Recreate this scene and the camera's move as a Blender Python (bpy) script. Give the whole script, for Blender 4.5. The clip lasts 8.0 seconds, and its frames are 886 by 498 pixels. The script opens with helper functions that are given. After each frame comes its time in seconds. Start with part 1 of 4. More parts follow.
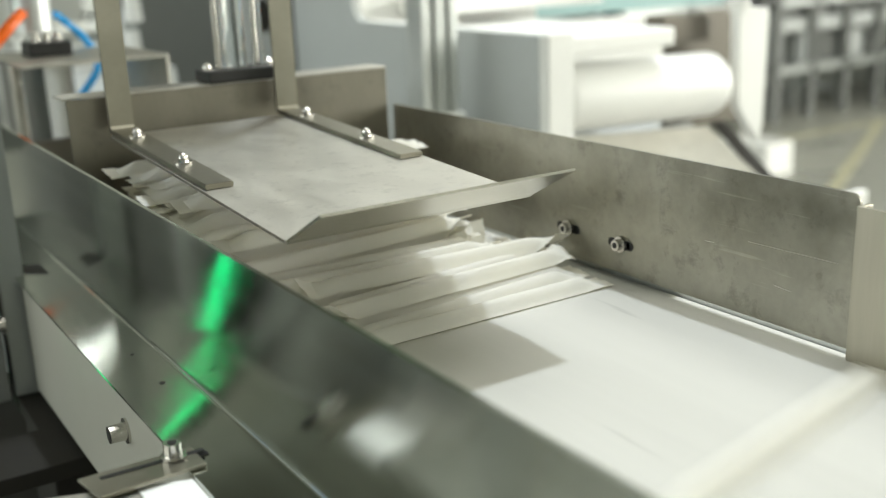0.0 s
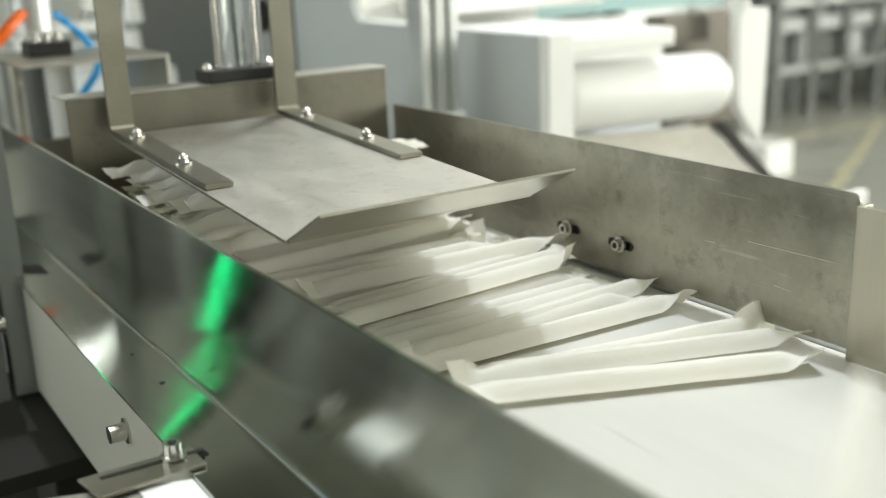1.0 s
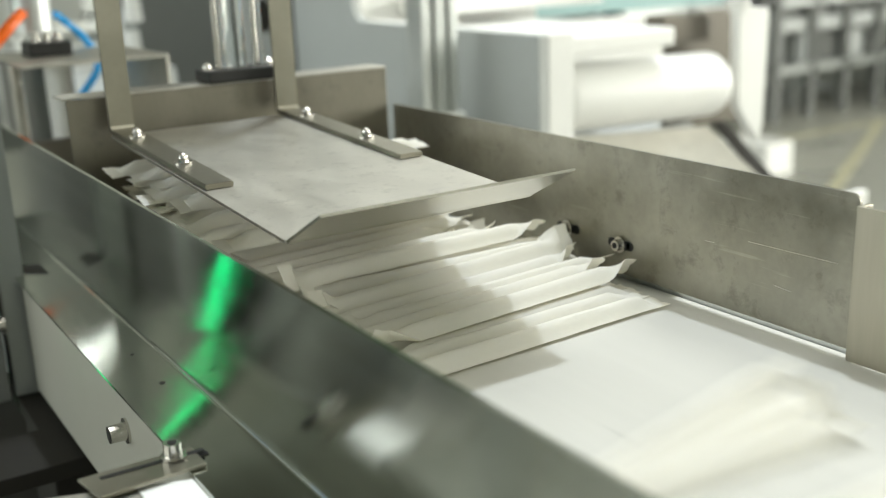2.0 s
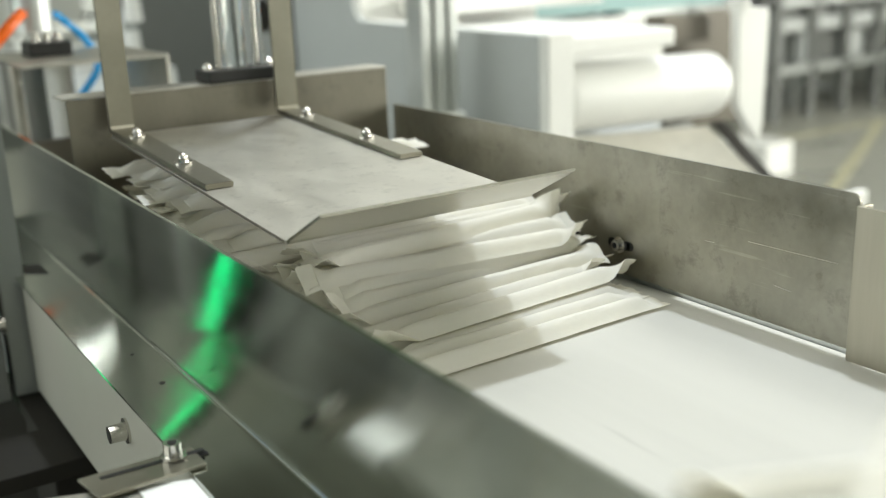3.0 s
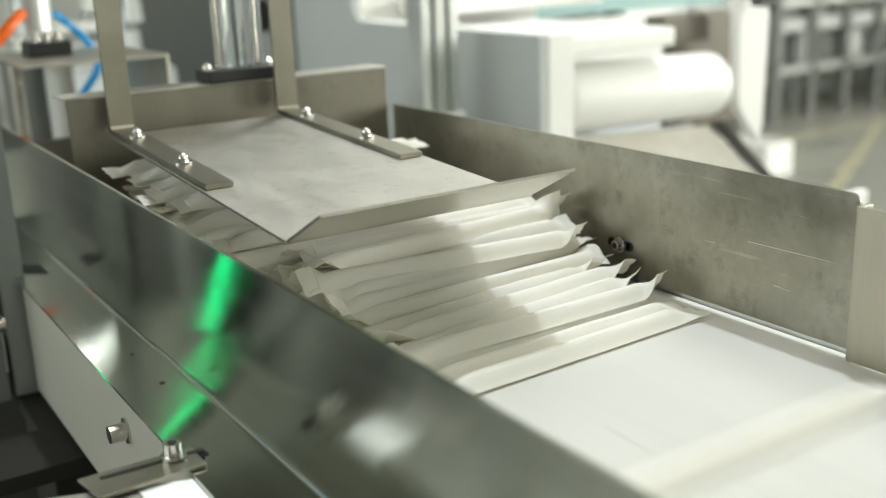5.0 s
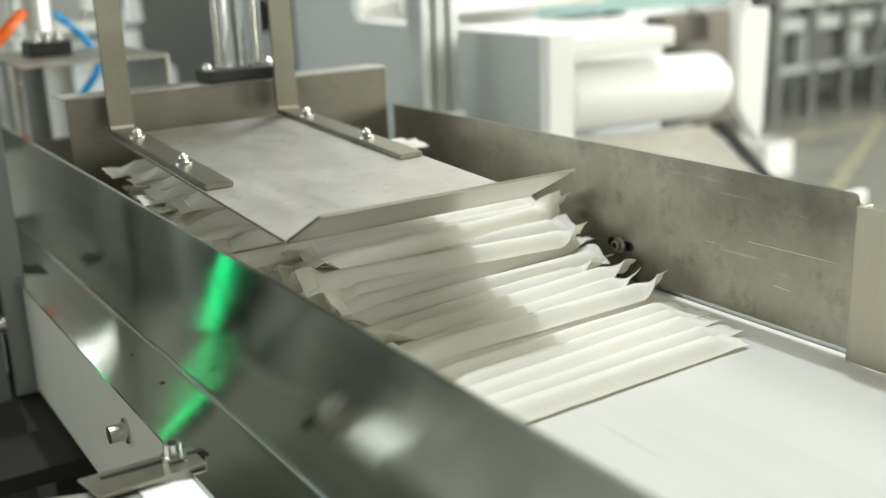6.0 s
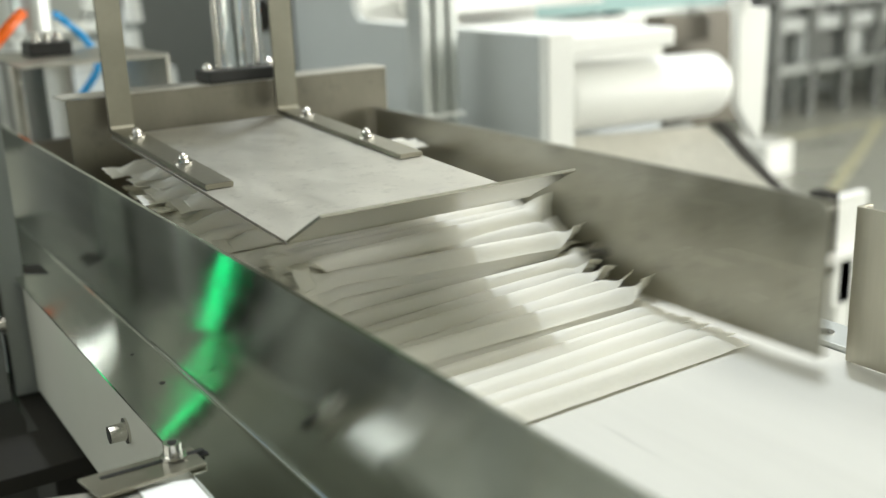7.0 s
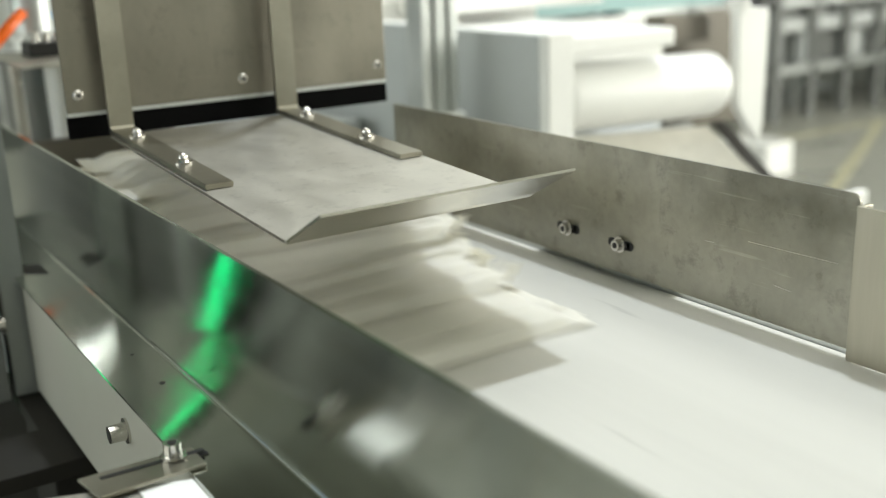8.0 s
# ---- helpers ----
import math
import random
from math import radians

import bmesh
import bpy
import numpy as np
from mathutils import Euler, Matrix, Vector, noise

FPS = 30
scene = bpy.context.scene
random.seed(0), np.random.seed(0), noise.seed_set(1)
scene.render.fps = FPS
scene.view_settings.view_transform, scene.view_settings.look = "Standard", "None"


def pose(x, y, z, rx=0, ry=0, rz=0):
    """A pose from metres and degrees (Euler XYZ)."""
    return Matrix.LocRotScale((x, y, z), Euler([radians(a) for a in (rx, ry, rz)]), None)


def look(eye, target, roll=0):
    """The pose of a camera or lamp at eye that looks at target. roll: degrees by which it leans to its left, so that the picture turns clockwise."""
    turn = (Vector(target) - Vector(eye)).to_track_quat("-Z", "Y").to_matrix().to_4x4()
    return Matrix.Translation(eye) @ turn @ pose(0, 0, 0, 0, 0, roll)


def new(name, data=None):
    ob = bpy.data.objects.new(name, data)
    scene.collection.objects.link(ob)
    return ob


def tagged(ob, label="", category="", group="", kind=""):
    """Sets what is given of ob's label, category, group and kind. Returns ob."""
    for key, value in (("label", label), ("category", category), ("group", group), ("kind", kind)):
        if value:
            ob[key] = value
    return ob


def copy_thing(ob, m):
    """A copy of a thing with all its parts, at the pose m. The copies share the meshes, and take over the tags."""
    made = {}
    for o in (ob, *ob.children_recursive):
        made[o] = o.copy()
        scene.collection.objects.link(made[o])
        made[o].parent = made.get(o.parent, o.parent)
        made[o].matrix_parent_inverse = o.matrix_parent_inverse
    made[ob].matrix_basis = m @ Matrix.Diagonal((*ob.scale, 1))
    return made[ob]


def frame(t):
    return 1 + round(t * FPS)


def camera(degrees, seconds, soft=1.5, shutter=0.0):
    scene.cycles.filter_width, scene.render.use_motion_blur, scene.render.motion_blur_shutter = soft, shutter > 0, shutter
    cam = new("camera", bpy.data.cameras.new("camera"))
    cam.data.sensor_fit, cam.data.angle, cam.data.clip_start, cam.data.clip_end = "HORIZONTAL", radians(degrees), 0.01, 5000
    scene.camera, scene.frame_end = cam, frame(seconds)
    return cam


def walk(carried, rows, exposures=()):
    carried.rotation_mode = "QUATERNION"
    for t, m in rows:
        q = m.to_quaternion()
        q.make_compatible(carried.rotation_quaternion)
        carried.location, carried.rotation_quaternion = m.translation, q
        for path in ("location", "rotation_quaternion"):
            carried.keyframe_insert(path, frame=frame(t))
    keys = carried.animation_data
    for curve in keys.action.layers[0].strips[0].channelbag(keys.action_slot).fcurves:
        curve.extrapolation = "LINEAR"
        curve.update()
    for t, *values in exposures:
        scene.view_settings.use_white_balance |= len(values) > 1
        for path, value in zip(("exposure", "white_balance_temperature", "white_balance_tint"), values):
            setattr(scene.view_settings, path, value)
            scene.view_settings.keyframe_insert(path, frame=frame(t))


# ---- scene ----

# ---------- camera ----------
cam = camera(46.7, 8.0, soft=1.1, shutter=0.8)
cam.data.dof.use_dof = True
cam.data.dof.focus_distance = 0.63
cam.data.dof.aperture_fstop = 4.8
EYE = (-0.3044, -0.3832, 0.2328)
AIM = (-0.3044 + 0.5208, -0.3832 + 0.8069, 0.2328 - 0.2788)
ROLL = -2.135
walk(cam, [(0.0, look(EYE, AIM, ROLL)), (8.0, look(EYE, AIM, ROLL))])

# ---------- world, sun, lamps ----------
world = bpy.data.worlds.new("hall_daylight")
scene.world = world
world.use_nodes = True
wn = world.node_tree.nodes
sky = wn.new("ShaderNodeTexSky")
sky.sky_type = "NISHITA"
sky.sun_disc = False
sky.sun_elevation = radians(75)
sky.sun_rotation = radians(50)
world.node_tree.links.new(sky.outputs[0], wn["Background"].inputs[0])
wn["Background"].inputs[1].default_value = 0.12

sun_data = bpy.data.lights.new("sun", "SUN")
sun_data.energy = 2.3
sun_data.angle = radians(3.0)
sun_data.color = (0.825, 0.915, 1.0)
sun = new("sun", sun_data)
sun.matrix_world = look((0.20 * 8, 0.168 * 8, 8), (0, 0, 0))


def area(name, m, sx, sy, watts, colour):
    data = bpy.data.lights.new(name, "AREA")
    data.shape, data.size, data.size_y, data.energy, data.color = "RECTANGLE", sx, sy, watts, colour
    ob = new(name, data)
    ob.matrix_world = m
    return ob


# daylight in the openings of the roof and of the east and west walls
area("roof_light_sky", look((1.6, 1.4, 4.05), (1.6, 1.4, 0)), 3.4, 5.4, 188, (1.0, 0.99, 0.86))
area("window_light_east", look((6.6, -1.9, 1.3), (0.9, 0.9, 0.0)), 7.0, 2.4, 745, (0.995, 0.99, 0.90))
# added fill lamp from the south, where the wall has no opening
area("fill_light_south", look((0.5, -7.4, 1.4), (0.5, 0, 0.4)), 7.0, 2.0, 40, (0.965, 1.0, 0.95))
area("window_light_west", look((-4.8, 2.0, 1.4), (0, 2.0, -0.6)), 5.0, 1.6, 220, (0.95, 1.0, 0.97))
# unseen small lamp, added to put the white highlight on the guard flange
area("highlight_light_north", look((-2.05, 8.95, 3.2), (-0.2, 0, 0.0)), 0.26, 0.32, 4, (0.97, 1.0, 0.97))
scene.view_settings.exposure = -0.40


# ---------- materials ----------
def node_mat(name):
    m = bpy.data.materials.new(name)
    m.use_nodes = True
    nt = m.node_tree
    return m, nt, nt.nodes["Principled BSDF"]


def link(nt, a, b):
    nt.links.new(a, b)


def surface(name, base, rough=0.5, metal=0.0, vary=0.1, scale=6.0, stretch=(1, 1, 1), bump=0.05, fine=120.0, rough_vary=0.1,
            island=0.0, spec=0.5):
    """Procedural surface: colour and gloss vary at a large and a fine scale, with fine relief."""
    m, nt, p = node_mat(name)
    n = nt.nodes
    co = n.new("ShaderNodeTexCoord")
    mp = n.new("ShaderNodeMapping")
    mp.inputs["Scale"].default_value = stretch
    link(nt, co.outputs["Object"], mp.inputs["Vector"])
    big = n.new("ShaderNodeTexNoise")
    big.inputs["Scale"].default_value, big.inputs["Detail"].default_value, big.inputs["Roughness"].default_value = scale, 6, 0.6
    link(nt, mp.outputs[0], big.inputs["Vector"])
    small = n.new("ShaderNodeTexNoise")
    small.inputs["Scale"].default_value, small.inputs["Detail"].default_value = fine, 4
    link(nt, mp.outputs[0], small.inputs["Vector"])
    ramp = n.new("ShaderNodeMapRange")
    ramp.inputs["From Min"].default_value, ramp.inputs["From Max"].default_value = 0.3, 0.7
    ramp.inputs["To Min"].default_value, ramp.inputs["To Max"].default_value = 1 - vary, 1 + vary
    link(nt, big.outputs["Fac"], ramp.inputs["Value"])
    fr = n.new("ShaderNodeMapRange")
    fr.inputs["To Min"].default_value, fr.inputs["To Max"].default_value = 1 - vary * 0.5, 1 + vary * 0.5
    link(nt, small.outputs["Fac"], fr.inputs["Value"])
    mul = n.new("ShaderNodeMath")
    mul.operation = "MULTIPLY"
    link(nt, ramp.outputs[0], mul.inputs[0])
    link(nt, fr.outputs[0], mul.inputs[1])
    last = mul.outputs[0]
    if island:
        info = n.new("ShaderNodeObjectInfo")
        ir = n.new("ShaderNodeMapRange")
        ir.inputs["To Min"].default_value, ir.inputs["To Max"].default_value = 1 - island, 1 + island
        link(nt, info.outputs["Random"], ir.inputs["Value"])
        m2 = n.new("ShaderNodeMath")
        m2.operation = "MULTIPLY"
        link(nt, last, m2.inputs[0])
        link(nt, ir.outputs[0], m2.inputs[1])
        last = m2.outputs[0]
    sc = n.new("ShaderNodeVectorMath")
    sc.operation = "SCALE"
    sc.inputs[0].default_value = base
    link(nt, last, sc.inputs["Scale"])
    link(nt, sc.outputs["Vector"], p.inputs["Base Color"])
    rr = n.new("ShaderNodeMapRange")
    rr.inputs["From Min"].default_value, rr.inputs["From Max"].default_value = 0.3, 0.7
    rr.inputs["To Min"].default_value, rr.inputs["To Max"].default_value = max(0.02, rough - rough_vary), min(1, rough + rough_vary)
    link(nt, big.outputs["Fac"], rr.inputs["Value"])
    link(nt, rr.outputs[0], p.inputs["Roughness"])
    p.inputs["Metallic"].default_value = metal
    p.inputs["Specular IOR Level"].default_value = spec
    if bump:
        b = n.new("ShaderNodeBump")
        b.inputs["Strength"].default_value, b.inputs["Distance"].default_value = bump, 0.001
        link(nt, small.outputs["Fac"], b.inputs["Height"])
        link(nt, b.outputs[0], p.inputs["Normal"])
    return m


STEEL = surface("worn_stainless", (0.365, 0.353, 0.300), 0.40, 1.0, 0.20, 16, (1, 1, 1), 0.10, 160, 0.10)


def wear(m, dark=0.62, scratch=0.22, scale=46.0):
    """Blotchy stains and thin scratches over a metal surface."""
    nt = m.node_tree
    n = nt.nodes
    p = n["Principled BSDF"]
    co = n.new("ShaderNodeTexCoord")
    old = p.inputs["Base Color"].links[0].from_socket
    st = n.new("ShaderNodeTexNoise")
    st.inputs["Scale"].default_value, st.inputs["Detail"].default_value, st.inputs["Roughness"].default_value = scale, 9, 0.72
    st.inputs["Distortion"].default_value = 0.15
    link(nt, co.outputs["Object"], st.inputs["Vector"])
    mr = n.new("ShaderNodeMapRange")
    mr.inputs["From Min"].default_value, mr.inputs["From Max"].default_value = 0.54, 0.70
    mr.inputs["To Min"].default_value, mr.inputs["To Max"].default_value = 1.0, dark
    link(nt, st.outputs["Fac"], mr.inputs["Value"])
    mp = n.new("ShaderNodeMapping")
    mp.inputs["Rotation"].default_value = (0.35, 0.2, 0.5)
    mp.inputs["Scale"].default_value = (3, 3, 60)
    link(nt, co.outputs["Object"], mp.inputs["Vector"])
    sc = n.new("ShaderNodeTexNoise")
    sc.inputs["Scale"].default_value, sc.inputs["Detail"].default_value = 5.0, 3
    link(nt, mp.outputs[0], sc.inputs["Vector"])
    sr = n.new("ShaderNodeMapRange")
    sr.inputs["From Min"].default_value, sr.inputs["From Max"].default_value = 0.66, 0.74
    sr.inputs["To Min"].default_value, sr.inputs["To Max"].default_value = 1.0, 1.0 + scratch
    link(nt, sc.outputs["Fac"], sr.inputs["Value"])
    mu = n.new("ShaderNodeMath")
    mu.operation = "MULTIPLY"
    link(nt, mr.outputs[0], mu.inputs[0])
    link(nt, sr.outputs[0], mu.inputs[1])
    vs = n.new("ShaderNodeVectorMath")
    vs.operation = "SCALE"
    link(nt, old, vs.inputs[0])
    link(nt, mu.outputs[0], vs.inputs["Scale"])
    link(nt, vs.outputs["Vector"], p.inputs["Base Color"])
    return m


wear(STEEL, 0.70)
STEEL_PLATE = surface("smudged_stainless", (0.57, 0.553, 0.497), 0.43, 1.0, 0.06, 48, (1, 0.6, 1), 0.08, 420, 0.03)
wear(STEEL_PLATE, 0.80, 0.10, 85.0)
STEEL_LIP = surface("rubbed_stainless", (0.62, 0.605, 0.55), 0.20, 1.0, 0.05, 40, (0.3, 1, 1), 0.05, 300, 0.05)
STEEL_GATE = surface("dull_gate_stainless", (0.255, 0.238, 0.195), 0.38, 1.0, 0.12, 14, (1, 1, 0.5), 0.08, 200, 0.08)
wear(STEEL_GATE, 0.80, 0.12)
STEEL_END = surface("grained_stainless", (0.44, 0.415, 0.34), 0.42, 1.0, 0.10, 30, (1, 1, 0.08), 0.08, 240, 0.06)
BRONZE = surface("brown_steel_panel", (0.15, 0.135, 0.108), 0.45, 0.4, 0.12, 6, (1, 1, 1), 0.04, 60, 0.08)
STEEL_GUARD = surface("brushed_stainless", (0.64, 0.665, 0.615), 0.105, 1.0, 0.06, 9, (1, 0.05, 6), 0.04, 300, 0.02)


def brushed(m, amount, across):
    """Brush lines that spread the gloss across them."""
    nt = m.node_tree
    p = nt.nodes["Principled BSDF"]
    v = nt.nodes.new("ShaderNodeCombineXYZ")
    for i in range(3):
        v.inputs[i].default_value = across[i]
    p.inputs["Anisotropic"].default_value = amount
    link(nt, v.outputs[0], p.inputs["Tangent"])


brushed(STEEL_GUARD, 1.0, (0.7071, 0.0, 0.7071))
STEEL_BAR = surface("flat_bar_steel", (0.33, 0.314, 0.256), 0.36, 1.0, 0.10, 20, (1, 1, 1), 0.08, 200, 0.08)
CHROME = surface("bright_screw_steel", (0.62, 0.60, 0.56), 0.24, 1.0, 0.06, 60, (1, 1, 1), 0.05, 500, 0.05)
ALU = surface("anodised_aluminium", (0.62, 0.64, 0.62), 0.38, 0.85, 0.06, 8, (1, 1, 1), 0.04, 200, 0.06)
BLACK = surface("black_plastic", (0.014, 0.014, 0.013), 0.45, 0.0, 0.15, 20, (1, 1, 1), 0.05, 300, 0.08)
RUBBER = surface("black_rubber", (0.003, 0.003, 0.003), 0.85, 0.0, 0.15, 20, (1, 1, 1), 0.03, 300, 0.05, spec=0.06)
BELT = surface("white_belt", (0.600, 0.593, 0.548), 0.55, 0.0, 0.035, 18, (1, 0.05, 1), 0.06, 140, 0.08)
CREAM = surface("cream_paint", (0.375, 0.368, 0.31), 0.45, 0.0, 0.05, 6, (1, 1, 1), 0.05, 90, 0.08)


def scuffs(m):
    """Sparse thin grey scuffs along the belt."""
    nt = m.node_tree
    n = nt.nodes
    p = n["Principled BSDF"]
    co = n.new("ShaderNodeTexCoord")
    mp = n.new("ShaderNodeMapping")
    mp.inputs["Scale"].default_value = (90, 7, 1)
    mp.inputs["Rotation"].default_value = (0, 0, 0.06)
    link(nt, co.outputs["Object"], mp.inputs["Vector"])
    t = n.new("ShaderNodeTexNoise")
    t.inputs["Scale"].default_value, t.inputs["Detail"].default_value = 1.0, 2
    link(nt, mp.outputs[0], t.inputs["Vector"])
    r = n.new("ShaderNodeMapRange")
    r.inputs["From Min"].default_value, r.inputs["From Max"].default_value = 0.70, 0.78
    r.inputs["To Min"].default_value, r.inputs["To Max"].default_value = 1.0, 0.80
    link(nt, t.outputs["Fac"], r.inputs["Value"])
    v = n.new("ShaderNodeVectorMath")
    v.operation = "SCALE"
    link(nt, p.inputs["Base Color"].links[0].from_socket, v.inputs[0])
    link(nt, r.outputs[0], v.inputs["Scale"])
    link(nt, v.outputs["Vector"], p.inputs["Base Color"])


scuffs(BELT)
GREY_PAINT = surface("grey_paint", (0.49, 0.51, 0.495), 0.45, 0.0, 0.05, 3, (1, 1, 1), 0.04, 70, 0.08)
WHITE_PAINT = surface("white_paint", (0.88, 0.88, 0.85), 0.42, 0.0, 0.03, 4, (1, 1, 1), 0.04, 70, 0.08)
DARK = surface("dark_machine", (0.022, 0.020, 0.016), 0.75, 0.0, 0.15, 5, (1, 1, 1), 0.05, 60, 0.1, spec=0.25)
FLOOR = surface("grey_floor_coating", (0.30, 0.30, 0.255), 0.32, 0.0, 0.14, 1.3, (1, 1, 1), 0.04, 30, 0.12)
WALL = surface("hall_wall_paint", (0.62, 0.63, 0.58), 0.7, 0.0, 0.06, 1.0, (1, 1, 1), 0.05, 30, 0.08)
ORANGE = surface("orange_tube", (0.95, 0.16, 0.015), 0.3, 0.0, 0.05, 20, (1, 1, 1), 0.0)
BLUE = surface("blue_tube", (0.03, 0.38, 0.85), 0.3, 0.0, 0.05, 20, (1, 1, 1), 0.0)
MID_GREY = surface("mid_grey_paint", (0.20, 0.205, 0.195), 0.5, 0.0, 0.06, 4, (1, 1, 1), 0.04, 70, 0.08)
UPRIGHT = surface("dull_grey_post", (0.30, 0.315, 0.295), 0.5, 0.2, 0.08, 8, (1, 1, 1), 0.04, 90, 0.08)
TEAL = surface("pale_teal_sheet", (0.30, 0.48, 0.48), 0.4, 0.0, 0.08, 4, (1, 1, 1), 0.04)
YELLOW_LINE = surface("worn_yellow_line", (0.42, 0.40, 0.27), 0.6, 0.0, 0.15, 8, (1, 1, 1), 0.04, 60, 0.1)
BRASS = surface("brass", (0.50, 0.36, 0.14), 0.35, 1.0, 0.1, 20)


def paper(name, thin):
    m = surface(name, (0.972, 0.963, 0.918), 0.62, 0.0, 0.03, 60, (0.4, 1, 1), 0.22, 420, 0.06, island=0.03, spec=0.3)
    nt = m.node_tree
    p = nt.nodes["Principled BSDF"]
    p.inputs["Transmission Weight"].default_value = 0.0
    tr = nt.nodes.new("ShaderNodeBsdfTranslucent")
    tr.inputs["Color"].default_value = (1.0, 0.965, 0.84, 1)
    mix = nt.nodes.new("ShaderNodeMixShader")
    mix.inputs[0].default_value = thin
    nt.links.new(p.outputs[0], mix.inputs[1])
    nt.links.new(tr.outputs[0], mix.inputs[2])
    nt.links.new(mix.outputs[0], nt.nodes["Material Output"].inputs[0])
    return m


PAPER = paper("wrapper_paper", 0.36)
THIN_PAPER = paper("wrapper_end_paper", 0.36)


def glow(name, colour, strength):
    m, nt, p = node_mat(name)
    p.inputs["Base Color"].default_value = (*colour, 1)
    p.inputs["Emission Color"].default_value = (*colour, 1)
    p.inputs["Emission Strength"].default_value = strength
    return m


GREEN_LIGHT = glow("green_indicator", (0.0, 1.0, 0.30), 4.2)


def clear(name, colour):
    m, nt, p = node_mat(name)
    p.inputs["Base Color"].default_value = (*colour, 1)
    p.inputs["Roughness"].default_value = 0.06
    p.inputs["Transmission Weight"].default_value = 1.0
    p.inputs["IOR"].default_value = 1.3
    return m


CLEAR = clear("clear_acrylic", (0.93, 0.95, 0.94))


# ---------- mesh helpers ----------
def part(name, bm, material, parent=None, label="", smooth=False):
    me = bpy.data.meshes.new(name)
    bm.normal_update()
    bm.to_mesh(me)
    bm.free()
    if smooth:
        for f in me.polygons:
            f.use_smooth = True
        me.set_sharp_from_angle(angle=radians(32))
    me.materials.append(material)
    ob = new(name, me)
    if parent is not None:
        ob.parent = parent
    if label:
        ob["label"] = label
    return ob


def add_box(bm, lo, hi, bevel=0.0):
    r = bmesh.ops.create_cube(bm, size=1.0)
    c = [(lo[i] + hi[i]) / 2 for i in range(3)]
    s = [abs(hi[i] - lo[i]) for i in range(3)]
    bmesh.ops.transform(bm, verts=r["verts"], matrix=Matrix.Translation(c) @ Matrix.Diagonal((*s, 1)))
    if bevel:
        es = list({e for v in r["verts"] for e in v.link_edges})
        bmesh.ops.bevel(bm, geom=es, offset=bevel, segments=2, affect="EDGES", profile=0.6)


def boxed(lo, hi, bevel=0.0):
    bm = bmesh.new()
    add_box(bm, lo, hi, bevel)
    return bm


def add_cyl(bm, a, b, r, seg=24, r2=None):
    a, b = Vector(a), Vector(b)
    m = Matrix.Translation((a + b) / 2) @ (b - a).to_track_quat("Z", "Y").to_matrix().to_4x4()
    bmesh.ops.create_cone(bm, cap_ends=True, segments=seg, radius1=r, radius2=r if r2 is None else r2, depth=(b - a).length, matrix=m)


def cyl(a, b, r, seg=24, r2=None):
    bm = bmesh.new()
    add_cyl(bm, a, b, r, seg, r2)
    return bm


def sheet(outline, offset, bevel=0.0006):
    """A flat sheet from its outline, thickened along offset."""
    bm = bmesh.new()
    lower = [bm.verts.new(p) for p in outline]
    f = bm.faces.new(lower)
    r = bmesh.ops.extrude_face_region(bm, geom=[f])
    bmesh.ops.translate(bm, verts=[g for g in r["geom"] if isinstance(g, bmesh.types.BMVert)], vec=offset)
    bmesh.ops.recalc_face_normals(bm, faces=bm.faces)
    if bevel:
        bmesh.ops.bevel(bm, geom=list(bm.edges), offset=bevel, segments=1, affect="EDGES")
    return bm


def tube(points, r, seg=10):
    """A hose along points, round in section."""
    cu = bpy.data.curves.new("hose", "CURVE")
    cu.dimensions, cu.bevel_depth, cu.bevel_resolution, cu.use_fill_caps = "3D", r, 3, True
    sp = cu.splines.new("BEZIER")
    sp.bezier_points.add(len(points) - 1)
    for bp, q in zip(sp.bezier_points, points):
        bp.co, bp.handle_left_type, bp.handle_right_type = q, "AUTO", "AUTO"
    tmp = bpy.data.objects.new("hose", cu)
    scene.collection.objects.link(tmp)
    me = bpy.data.meshes.new_from_object(tmp.evaluated_get(bpy.context.evaluated_depsgraph_get()))
    bm = bmesh.new()
    bm.from_mesh(me)
    bpy.data.objects.remove(tmp)
    bpy.data.curves.remove(cu)
    bpy.data.meshes.remove(me)
    return bm


def thing(name, label, category, at=(0, 0, 0), group="", kind=""):
    ob = new(name)
    ob.matrix_basis = Matrix.Translation(at)
    ob.empty_display_size = 0.02
    return tagged(ob, label, category, group, kind)


def socket_screw(parent, at, axis, r=0.0055, h=0.007, washer=True):
    """Socket head screw with a washer, as parts of parent. axis points out of the surface."""
    a, n = Vector(at), Vector(axis).normalized()
    bm = bmesh.new()
    if washer:
        add_cyl(bm, a, a + n * 0.0014, r * 1.4, 24)
    add_cyl(bm, a + n * 0.0012, a + n * h, r, 24, r * 0.94)
    ob = part("screw", bm, CHROME, parent, "bright socket head screw")
    part("screw_socket", cyl(a + n * (h - 0.0004), a + n * (h + 0.0003), r * 0.55, 6), BLACK, ob)
    return ob


